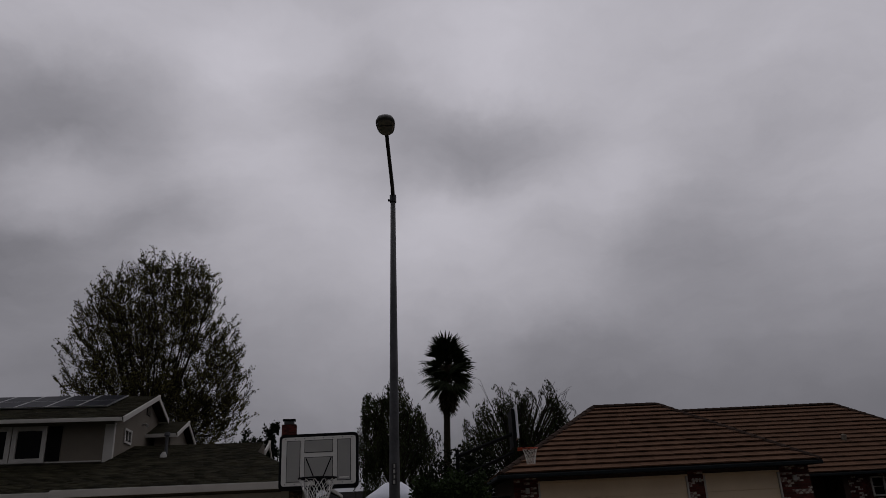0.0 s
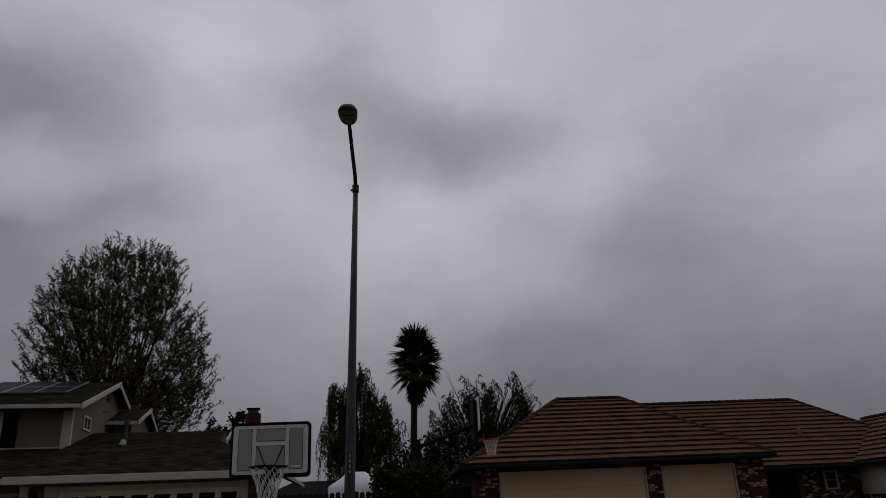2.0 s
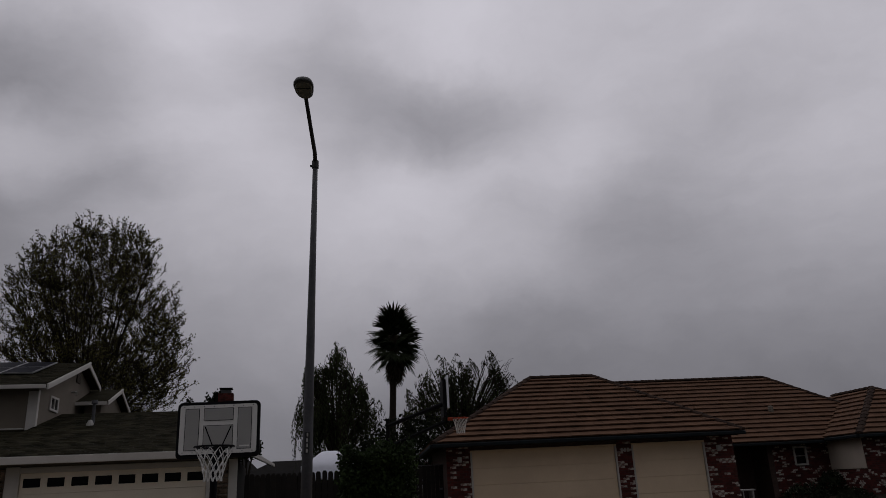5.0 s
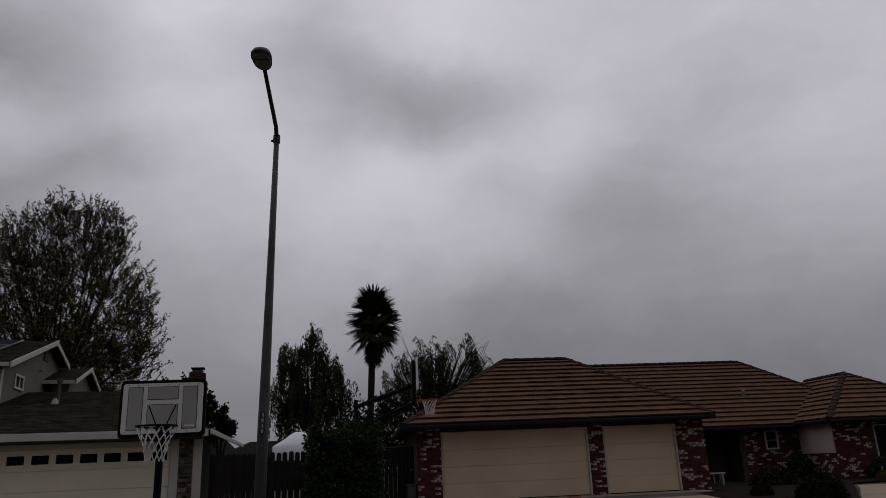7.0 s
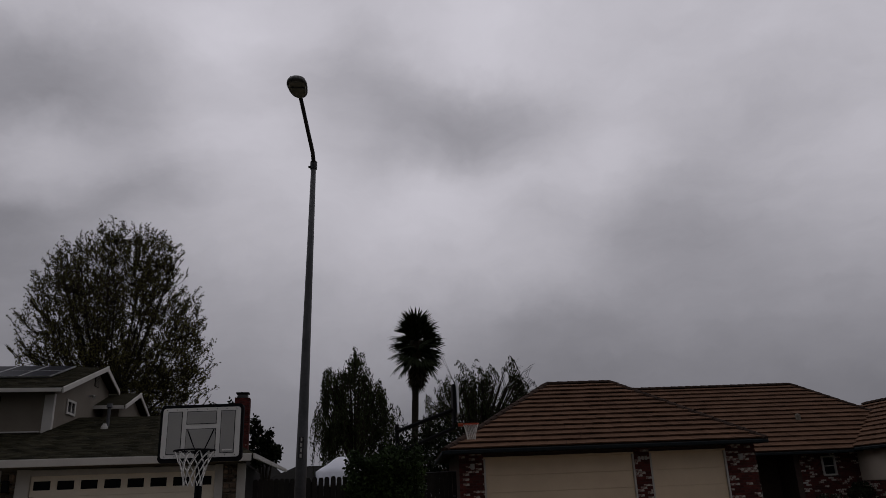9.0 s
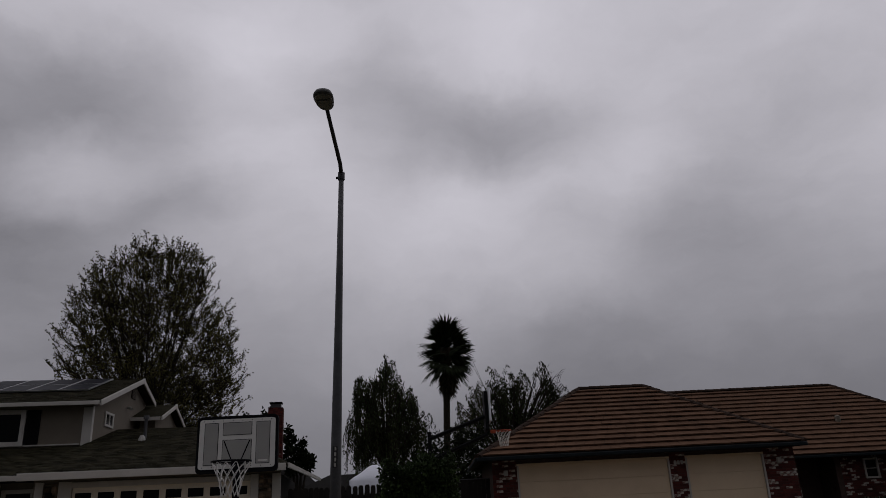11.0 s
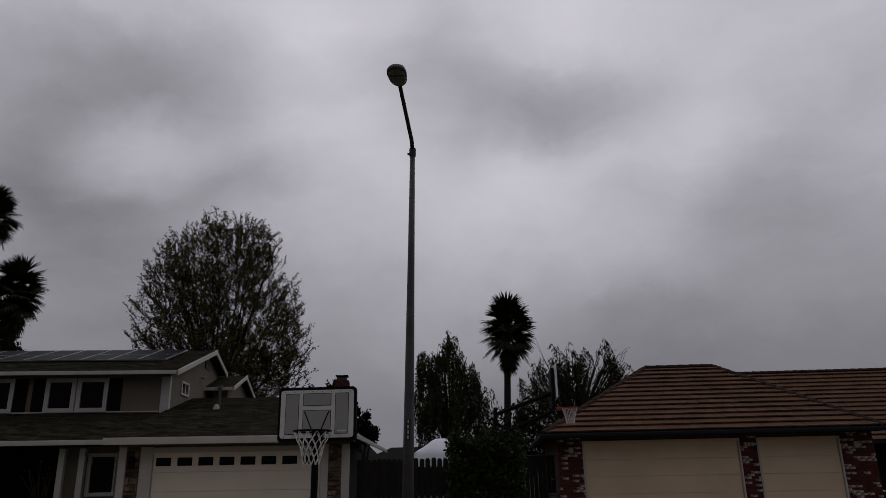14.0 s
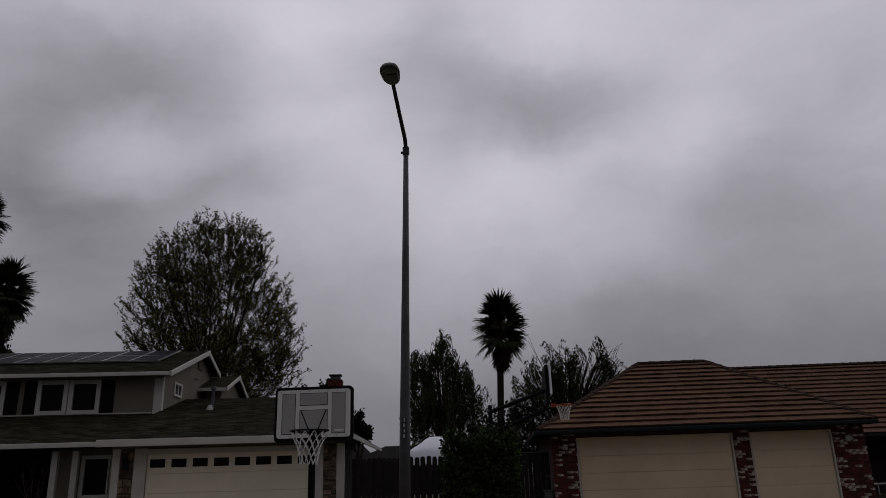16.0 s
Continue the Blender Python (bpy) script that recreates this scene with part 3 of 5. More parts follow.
    for p in ((wl, wf, E2 + 0.05), (wr, wf, E2 + 0.05)):
        ridge_caps(h, p, (e[0], e[1], e[2] + 0.05), M_RIDGE)
    ridge_caps(h, (e[0], e[1], e[2] + 0.05), (18.8, 9.0, 4.39), M_RIDGE)
    # gutters and soffits
    part("gutter", boxed(gl - 0.02, gr + 0.02, gf - 0.10, gf + 0.02, E - 0.13, E - 0.01, bevel=0.02), M_FASCIA_DARK, h, "dark blue-grey gutter")
    part("gutter", boxed(gr, wl + 0.02, mf - 0.08, mf + 0.02, EM - 0.12, EM - 0.01, bevel=0.02), M_FASCIA_DARK, h)
    part("gutter", boxed(wl - 0.02, wr, wf - 0.10, wf + 0.02, E2 - 0.13, E2 - 0.01, bevel=0.02), M_FASCIA_DARK, h)
    part("gutter", boxed(wl - 0.1, wl + 0.02, wf + 0.02, mf - 0.08, E2 - 0.13, E2 - 0.01, bevel=0.02), M_FASCIA_DARK, h)
    part("gutter", boxed(gl - 0.10, gl + 0.02, gf + 0.02, gb, E - 0.13, E - 0.01, bevel=0.02), M_FASCIA_DARK, h)
    # soffits near black, so that the shade under the eaves is in their colour
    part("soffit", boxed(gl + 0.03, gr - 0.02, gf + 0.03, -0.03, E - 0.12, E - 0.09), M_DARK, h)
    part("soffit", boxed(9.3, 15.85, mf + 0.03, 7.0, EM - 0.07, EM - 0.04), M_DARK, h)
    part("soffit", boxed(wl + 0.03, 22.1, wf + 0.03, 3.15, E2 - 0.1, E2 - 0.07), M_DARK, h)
    part("roof_vent", tubed([(14.42, 6.9, 3.3), (14.42, 6.9, 3.80), (14.42, 6.9, 3.84)], [0.10, 0.11, 0.04], 10), M_STUCCO, h, "small clay-coloured vent cap")
    part("wall_light", boxed(-0.5, -0.36, -0.14, -0.02, 1.82, 2.0, bevel=0.02), M_PLATE, h, "small square porch light")
    part("wall_light", boxed(8.42, 8.56, -0.14, -0.02, 1.82, 2.0, bevel=0.02), M_PLATE, h, "small square porch light")
    for k in range(3):
        part("number_bar", boxed(5.08 + k * 0.11, 5.15 + k * 0.11, -0.035, -0.02, 1.92, 2.05), M_PLATE, h, "pale plate bar")
    return h, rng


def deck_bm(polys, thick=0.10):
    bm = bmesh.new()
    for p in polys:
        prism(bm, p, thick)
    bmesh.ops.recalc_face_normals(bm, faces=bm.faces)
    return bm


RIGHT_HOUSE, RIGHT_RNG = right_house()


# ---- the two-storey house with the ivory garage door ----
LEFT_TURN = radians(8.0)


def left_house():
    rng = random.Random(9)
    h = thing("house", "two-storey taupe stucco house with dark shingle roofs and white trim", "house", (-13.0, 1.0, 0.0))
    GY = -4.2
    walls(h, [(-14.16, -13.21, GY, GY + 0.25, -0.4, 2.2), (-8.47, -7.70, GY, GY + 0.25, -0.4, 2.2), (-13.21, -8.47, GY, GY + 0.25, 1.98, 2.2), (-7.95, -7.85, GY + 0.25, 3.6, -0.4, 2.1), (-14.16, -13.94, GY + 0.25, -3.0, -0.4, 2.2)], M_STUCCO)
    garage_door(h, -13.18, -8.50, -0.15, 1.95, GY, M_CREAM2, sections=4, lights=8, light_row=(1.58, 1.825))
    for q in ((-13.52, -13.18), (-8.50, -8.28), (-7.91, -7.68), (-14.11, -13.90)):
        part("trim_board", boxed(q[0], q[1], GY - 0.05, GY + 0.06, -0.3, 2.12, bevel=0.008), M_WHITE, h)
    part("trim_board", boxed(-13.18, -8.50, GY - 0.05, GY + 0.06, 1.95, 2.10, bevel=0.008), M_WHITE, h)
    # near-black skin over the stucco, the eave's shade put into its colour
    part("side_wall_shade", boxed(-7.848, -7.72, GY + 0.26, 3.6, -0.4, 2.1), M_DARK, h, "side wall darkened for shade under the eave")
    # ledge stone beside the door
    for x0, x1 in ((-13.895, -13.525), (-8.275, -7.915)):
        z = -0.3
        while z < 2.05:
            hh = rng.uniform(0.08, 0.26)
            x = x0
            while x < x1 - 0.02:
                w = min(rng.uniform(0.10, 0.30), x1 - x)
                bm = boxed(x + 0.006, x + w - 0.006, GY - rng.uniform(0.03, 0.09), GY - 0.002, z + 0.008 + rng.uniform(0, 0.02), min(z + hh, 2.1) - 0.006 - rng.uniform(0, 0.02), bevel=0.018)
                part("stone", bm, M_STONE, h)
                x += w
            z += hh
    # entrance front, set back and in deep shade under the porch roof
    PY = -3.0
    walls(h, [(-16.10, -15.42, PY, PY + 0.2, -0.2, 2.2), (-15.42, -14.28, PY, PY + 0.2, -0.2, 0.86), (-15.42, -14.28, PY, PY + 0.2, 2.02, 2.2), (-14.28, -14.16, PY, PY + 0.2, -0.2, 2.2), (-16.30, -16.10, PY, 1.4, -0.2, 2.2)], M_STUCCO)
    window(h, "window", -15.42, -14.28, 0.80, 2.02, PY, 0.11, mullions=(-14.62,))
    for x in (-16.16, -15.58, -18.4):
        part("porch_post", boxed(x, x + 0.17, PY - 0.32, PY - 0.16, -0.2, 2.15, bevel=0.008), M_WHITE, h)
    # ceiling and back wall near black: the porch's deep shade is in their colour
    part("porch_ceiling", boxed(-27.0, -14.17, -3.7, 1.4, 2.2, 2.24), M_DARK, h)
    part("end_wall", boxed(-27.2, -27.0, -2.4, 7.5, -0.2, 4.9), M_STUCCO, h)
    walls(h, [(-27.0, -16.3, 1.4, 1.6, -0.2, 2.2)], M_DARK, "porch_back_wall")
    part("front_door", boxed(-18.3, -17.3, 1.3, 1.39, -0.1, 2.0, bevel=0.01), M_DARK, h, "dark front door in the porch shade")
    # lower roof: front slope, gablet and hipped end
    EZ, EY, S = 2.34, -4.85, 0.233
    rz = lambda y: EZ + S * (y - EY)
    RY = 3.6
    gx, ex = -9.6, -7.5
    top = rz(RY)
    PZ = 2.36
    front = [(-27.0, -3.75, PZ), (-14.36, -3.75, PZ), (-14.36, RY, top), (-27.0, RY, top)]
    gb0, gb1 = RY - 2.6, RY + 2.6
    front2 = [(-14.36, EY, EZ), (ex, EY, EZ), (gx, gb0, rz(gb0)), (gx, RY, top), (-14.36, RY, top)]
    back = [(gx, 2 * RY - EY, EZ), (-27.0, 2 * RY - EY, EZ), (-27.0, RY, top), (gx, RY, top)]
    drop = (-6.76, -0.2, 2.08)
    part("roof", deck_bm([front, front2, back], 0.1), M_TILE_EDGE, h, "low dark shingle roof over garage and porch")
    course_roof(h, (-27.0, -3.75, PZ), (-14.36, -3.75, PZ), (-27.0, RY, top), (-14.36, RY, top), 42, M_SHINGLE, 0.015, 0.02, "shingle_course", 0.30, rng)
    course_roof(h, (-14.36, EY, EZ), (ex, EY, EZ), (-14.36, gb0, rz(gb0)), (gx, gb0, rz(gb0)), 33, M_SHINGLE, 0.015, 0.02, "shingle_course", 0.30, rng)
    course_roof(h, (-14.36, gb0, rz(gb0)), (gx, gb0, rz(gb0)), (-14.36, RY, top), (gx, RY, top), 15, M_SHINGLE, 0.015, 0.02, "shingle_course", 0.30, rng)
    bm = deck_bm([[(ex, EY, EZ), drop, (gx, gb0, rz(gb0))], [drop, (gx, gb1, rz(gb0)), (gx, gb0, rz(gb0))]], 0.06)
    part("roof", bm, M_SHINGLE, h, "hipped end of the shingle roof")
    part("gablet", deck_bm([[(gx, gb0, rz(gb0)), (gx, gb1, rz(gb0)), (gx, RY, top)]], 0.05), M_STUCCO, h, "small triangular gablet")
    for y0, y1 in ((gb0, RY), (gb1, RY)):
        bm = bmesh.new()
        prism(bm, [(gx + 0.22, y0, rz(gb0) + 0.05), (gx + 0.22, y1, top + 0.06), (gx + 0.22, y1, top - 0.12), (gx + 0.22, y0, rz(gb0) - 0.10)], 0.05)
        bmesh.ops.recalc_face_normals(bm, faces=bm.faces)
        part("rake_board", bm, M_WHITE, h)
    # fascias
    part("fascia", boxed(-14.36, ex, EY - 0.05, EY, EZ - 0.19, EZ + 0.005, bevel=0.008), M_WHITE, h, "broad white fascia board")
    part("fascia", boxed(-27.0, -14.3, -3.80, -3.755, PZ - 0.14, PZ + 0.0, bevel=0.008), M_WHITE, h, "broad white fascia board")
    bm = bmesh.new()
    prism(bm, [(ex + 0.05, EY - 0.05, EZ + 0.005), (drop[0] + 0.05, drop[1], drop[2] + 0.005), (drop[0] + 0.05, drop[1], drop[2] - 0.08), (ex + 0.05, EY - 0.05, EZ - 0.13)], 0.05)
    bmesh.ops.recalc_face_normals(bm, faces=bm.faces)
    part("fascia", bm, M_WHITE, h)
    # this soffit too carries the eave's shade as its near-black colour
    part("soffit", boxed(-14.34, ex - 0.02, EY + 0.02, GY - 0.06, EZ - 0.16, EZ - 0.13), M_DARK, h)
    # upper storey
    FY, FX, UZ = 0.5, -14.35, 4.86
    RY2, RZ2 = 5.3, 6.42
    SB = 7.3
    bm = bmesh.new()
    pts = [(FY, 2.9), (SB, 2.9), (SB, UZ + 0.9), (RY2, RZ2 - 0.12), (FY, UZ)]
    prism(bm, [(FX, y, z) for y, z in pts], 0.22)
    bmesh.ops.recalc_face_normals(bm, faces=bm.faces)
    part("gable_wall", bm, M_STUCCO, h)
    wins = [(-20.75, -19.62), (-18.57, -17.53), (-17.50, -16.43)]
    wall_boxes = []
    z0, z1 = 3.60, 4.70
    xs = [-27.0] + [v for w in wins for v in w] + [FX - 0.22]
    for i in range(0, len(xs), 2):
        wall_boxes.append((xs[i], xs[i + 1], FY, FY + 0.2, 2.9, UZ + 0.1))
    for w in wins:
        wall_boxes.append((w[0], w[1], FY, FY + 0.2, 2.9, z0))
        wall_boxes.append((w[0], w[1], FY, FY + 0.2, z1, UZ + 0.1))
    walls(h, wall_boxes, M_STUCCO, "upper_wall")
    for w, m in zip(wins, (0.30, 0.0, 0.0)):
        window(h, "window", w[0], w[1], z0 - 0.07, z1 + 0.02, FY, 0.15, mullions=((w[0] + 0.42,) if m else ()))
    for a, b in ((-19.60, -19.18), (-18.99, -18.59), (-16.41, -15.97), (-21.2, -20.77)):
        s = part("shutter", boxed(a, b, FY - 0.05, FY - 0.003, z0 - 0.02, z1, bevel=0.006), M_SHUTTER, h, "black louvred shutter")
        for k in range(18):
            z = z0 + 0.05 + k * 0.057
            sl = part("slat", boxed(a + 0.05, b - 0.05, FY - 0.062, FY - 0.046, z, z + 0.035), M_SHUTTER, h)
            sl.parent = s
    part("corner_trim", boxed(-14.62, FX + 0.03, FY - 0.04, FY + 0.0, 3.3, 4.74, bevel=0.006), M_WHITE, h)
    part("corner_trim", boxed(FX, FX + 0.03, FY, FY + 0.14, 3.4, 4.78, bevel=0.006), M_WHITE, h)
    part("skirt_flashing", boxed(-27.0, -14.66, FY - 0.03, FY, 3.52, 3.56), M_WHITE, h)
    # gable window, louvre and lamp on the side wall
    w = part("window", boxed(FX + 0.0, FX + 0.015, 1.93, 2.75, 4.34, 4.70), M_GLASS, h, "small square side window")
    for q in ((1.83, 1.95, 4.26, 4.78), (2.73, 2.85, 4.26, 4.78), (1.95, 2.73, 4.70, 4.78), (1.95, 2.73, 4.26, 4.34), (2.31, 2.37, 4.34, 4.70)):
        f = part("frame_bar", boxed(FX + 0.0, FX + 0.05, q[0], q[1], q[2], q[3], bevel=0.006), M_WHITE, h)
        f.parent = w
    v = part("gable_louvre", boxed(FX, FX + 0.03, 5.0, 5.6, 5.68, 6.12), M_DARK, h, "slatted attic louvre")
    for k in range(7):
        sl = part("slat", boxed(FX + 0.03, FX + 0.05, 5.03, 5.57, 5.70 + k * 0.058, 5.73 + k * 0.058), M_STUCCO, h)
        sl.parent = v
    part("security_lamp", tubed([(FX, 4.5, 5.22), (FX + 0.12, 4.5, 5.24), (FX + 0.2, 4.42, 5.16)], [0.04, 0.04, 0.07], 8), M_PLATE, h)
    # upper roof with overhang, white fascia and rakes
    ox, ey = FX + 0.34, FY - 0.5
    sl = (RZ2 + 0.06 - 4.86) / (RY2 - ey)
    ez = 4.89
    by, bz = 7.6, 5.82
    part("roof", deck_bm([[(-27.3, ey, ez), (ox, ey, ez), (ox, RY2, RZ2 + 0.06), (-27.3, RY2, RZ2 + 0.06)], [(ox, by, bz), (-27.3, by, bz), (-27.3, RY2, RZ2 + 0.06), (ox, RY2, RZ2 + 0.06)]], 0.09), M_TILE_EDGE, h, "upper dark shingle gable roof")
    course_roof(h, (-27.3, ey, ez), (ox, ey, ez), (-27.3, RY2, RZ2 + 0.06), (ox, RY2, RZ2 + 0.06), 28, M_SHINGLE, 0.015, 0.02, "shingle_course", 0.30, rng)
    part("fascia", boxed(-27.3, ox + 0.01, ey - 0.05, ey, ez - 0.13, ez + 0.0, bevel=0.008), M_WHITE, h, "broad white fascia board")
    for y0, ze in ((ey, ez), (by, bz)):
        bm = bmesh.new()
        prism(bm, [(ox + 0.035, y0, ze + 0.02), (ox + 0.035, RY2, RZ2 + 0.09), (ox + 0.035, RY2, RZ2 - 0.09), (ox + 0.035, y0, ze - 0.16)], 0.05)
        bmesh.ops.recalc_face_normals(bm, faces=bm.faces)
        part("rake_board", bm, M_WHITE, h)
    # rear projection with its own small gable
    bx, y0, y1, z0 = -13.5, 5.2, 10.4, 4.93
    ym, zt = (y0 + y1) / 2 + 0.05, 5.75
    bm = bmesh.new()
    prism(bm, [(bx, y0 + 0.5, 3.6), (bx, y1 - 0.5, 3.6), (bx, y1 - 0.5, z0), (bx, ym, zt - 0.14), (bx, y0 + 0.5, z0)], 0.6)
    bmesh.ops.recalc_face_normals(bm, faces=bm.faces)
    part("rear_gable_wall", bm, M_STUCCO, h)
    part("roof", deck_bm([[(-16.0, y0, z0), (bx + 0.3, y0, z0), (bx + 0.3, ym, zt), (-16.0, ym, zt)], [(bx + 0.3, y1, z0), (-16.0, y1, z0), (-16.0, ym, zt), (bx + 0.3, ym, zt)]], 0.08), M_SHINGLE, h, "small rear shingle gable")
    for q in (y0, y1):
        bm = bmesh.new()
        prism(bm, [(bx + 0.335, q, z0 + 0.02), (bx + 0.335, ym, zt + 0.03), (bx + 0.335, ym, zt - 0.12), (bx + 0.335, q, z0 - 0.13)], 0.05)
        bmesh.ops.recalc_face_normals(bm, faces=bm.faces)
        part("rake_board", bm, M_WHITE, h)
    part("fascia", boxed(-14.8, bx + 0.3, y0 - 0.04, y0, z0 - 0.13, z0 + 0.01), M_WHITE, h)
    # flue pipes
    part("flue_pipe", tubed([(-12.68, 0.9, 3.6), (-12.68, 0.9, 4.32), (-12.68, 0.9, 4.34), (-12.68, 0.9, 4.46)], [0.055, 0.055, 0.10, 0.09], 10), M_GALV, h, "grey metal flue with a cap")
    part("flue_flashing", tubed([(-12.67, 0.5, 3.48), (-12.67, 0.5, 3.64), (-12.67, 0.5, 3.76)], [0.14, 0.11, 0.05], 10), M_PLATE, h, "pale flashing boot")
    # coach lamp by the door
    part("coach_lamp", boxed(-13.80, -13.64, GY - 0.2, GY - 0.07, 1.55, 1.85, bevel=0.02), M_BLACK, h, "black coach lamp")
    # chimney
    c = part("chimney", boxed(-9.090, -8.480, 6.7, 7.3, 3.0, 5.36), M_MORTAR, h, "dark red brick chimney with a metal cap")
    bm = bmesh.new()
    for r in range(30):
        z = 3.05 + r * 0.077
        for k in range(4):
            p0 = -9.095 + k * 0.21 - (0.0 if r % 2 else 0.105)
            p1 = min(p0 + 0.198, -8.475)
            if p1 - max(p0, -9.095) > 0.03:
                box(bm, max(p0, -9.095), p1, 6.685, 6.7, z, z + 0.066)
        box(bm, -8.480, -8.465, 6.7, 6.98, z, z + 0.066)
        box(bm, -8.480, -8.465, 6.99, 7.3, z, z + 0.066)
    b = part("brick_facing", bm, M_CHIMNEY, h)
    b.parent = c
    k = part("chimney_cap", boxed(-9.000, -8.570, 6.78, 7.22, 5.36, 5.52, bevel=0.02), M_GALV, h, "grey metal cap")
    k.parent = c
    k = part("cap_hood", boxed(-9.060, -8.510, 6.72, 7.28, 5.55, 5.60, bevel=0.01), M_BLACK, h, "flat dark hood")
    k.parent = c
    # the house stands turned a little towards the street's bend
    h.rotation_euler = (0, 0, LEFT_TURN)
    return h


LEFT_HOUSE = left_house()


def solar_array():
    """Black panels in aluminium frames, laid a hand above the front slope of the upper roof."""
    ey, ez, ry, rz = 0.0, 4.89, 5.3, 6.48
    s = (rz - ez) / (ry - ey)
    for r, (y0, y1) in enumerate(((2.15, 3.55), (3.6, 5.0))):
        for i in range(9):
            x1 = -15.1 - i * 1.05
            x0 = x1 - 1.02
            p = thing("solar_panel", "dark solar panel in a thin metal frame on the roof", "solar panel", ((x0 + x1) / 2, y0, ez + s * y0 + 0.06), "solar panels on the roof")
            q = [(x, y, ez + s * y + 0.10) for x, y in ((x0, y0), (x1, y0), (x1, y1), (x0, y1))]
            part("panel_frame", deck_bm([q], 0.05), M_ALU, p)
            e = 0.032
            q = [(x, y, ez + s * y + 0.104) for x, y in ((x0 + e, y0 + e), (x1 - e, y0 + e), (x1 - e, y1 - e), (x0 + e, y1 - e))]
            part("cell_sheet", deck_bm([q], 0.01), M_SOLAR, p)
            turn = Matrix.Translation(LEFT_HOUSE.location) @ Matrix.Rotation(LEFT_TURN, 4, "Z") @ Matrix.Translation(-LEFT_HOUSE.location)
            p.location = turn @ p.location
            p.rotation_euler = (0, 0, LEFT_TURN)


solar_array()


# ---- street lamp ----
def street_lamp():
    base, elbow = Vector((-4.315, -11.65, -0.32)), Vector((-4.178, -11.65, 7.33))
    s = thing("street_lamp", "tall grey steel street lamp with a slim arm and oval head", "street lamp", base)
    smooth(part("pole", tubed([base, base.lerp(elbow, 0.3), base.lerp(elbow, 0.7), elbow], [0.110, 0.094, 0.066, 0.049], 14), M_GALV, s, "tapered galvanised pole"))
    part("base_plate", boxed(base.x - 0.2, base.x + 0.2, base.y - 0.2, base.y + 0.2, -0.33, -0.29, bevel=0.01), M_GALV, s)
    for dx in (-0.15, 0.15):
        for dy in (-0.15, 0.15):
            part("anchor_bolt", tubed([(base.x + dx, base.y + dy, -0.3), (base.x + dx, base.y + dy, -0.22)], 0.018, 6), M_ARM, s)
    c = part("collar", tubed([elbow + Vector((0, 0, -0.13)), elbow + Vector((0, 0, 0.02))], 0.068, 12), M_ARM, s, "dark clamp collar")
    part("bolt", tubed([elbow + Vector((-0.10, -0.01, -0.09)), elbow + Vector((-0.04, -0.01, -0.09))], 0.025, 8), M_ARM, s)
    neck = Vector((-4.205, -13.32, 7.815))
    arm = [elbow + Vector((0, 0.0, -0.02)), elbow + Vector((0.0, -0.16, 0.14)), elbow.lerp(neck, 0.55) + Vector((0, 0, 0.05)), neck]
    smooth(part("arm", tubed(arm, [0.042, 0.040, 0.037, 0.035], 10), M_ARM, s, "dark curved arm"))

    # head: an egg-shaped shell, broad towards its free end, with a lens let into its underside
    def egg(scale, z, n=28):
        pts = []
        for k in range(n):
            a = 2 * math.pi * k / n
            t = -math.cos(a)
            w = 0.190 * (1 - abs(t) ** 3.2) ** 0.5 * (0.86 + 0.16 * t)
            pts.append((w * scale * (1 if math.sin(a) >= 0 else -1), -0.318 * t * scale, z))
        return pts
    mid = Vector((-4.205, -13.61, 7.82))
    bm = bmesh.new()
    rows = [[bm.verts.new(mid + Vector(p)) for p in egg(sc, z)] for sc, z in ((0.90, -0.035), (1.0, -0.02), (1.0, 0.015), (0.86, 0.075), (0.5, 0.115))]
    for a, b in zip(rows, rows[1:]):
        for k in range(len(a)):
            bm.faces.new((a[k], a[(k + 1) % len(a)], b[(k + 1) % len(a)], b[k]))
    bm.faces.new(rows[-1])
    bm.faces.new(rows[0][::-1])
    head = smooth(part("head", bm, M_LAMP, s, "oval dark lamp housing"))
    bm = bmesh.new()
    rows = [[bm.verts.new(mid + Vector(p)) for p in egg(sc, z)] for sc, z in ((0.86, -0.034), (0.82, -0.045), (0.74, -0.05))]
    for a, b in zip(rows, rows[1:]):
        for k in range(len(a)):
            bm.faces.new((a[k], b[k], b[(k + 1) % len(a)], a[(k + 1) % len(a)]))
    bm.faces.new(rows[-1])
    bmesh.ops.recalc_face_normals(bm, faces=bm.faces)
    l = part("lens", bm, M_LENS, s, "dull yellowish lens")
    l.parent = head
    b = part("lens_bar", boxed(mid.x - 0.12, mid.x + 0.12, mid.y - 0.10, mid.y - 0.085, mid.z - 0.062, mid.z - 0.048), M_LAMP, s)
    b.parent = head
    # four small number plates strapped to the pole, left as blank bars
    for k in range(4):
        z = 1.755 + k * 0.09
        x = base.x + (elbow.x - base.x) * (z - base.z) / (elbow.z - base.z)
        p = part("number_plate", boxed(x - 0.045, x + 0.045, base.y - 0.118, base.y - 0.104, z, z + 0.088, bevel=0.003), M_ARM, s, "small number plate with a pale bar")
        q = part("number_bar", boxed(x - 0.016 + 0.008 * (k % 2), x + 0.018, base.y - 0.123, base.y - 0.1185, z + 0.014, z + 0.074), M_PLATE, s)
        q.parent = p


street_lamp()


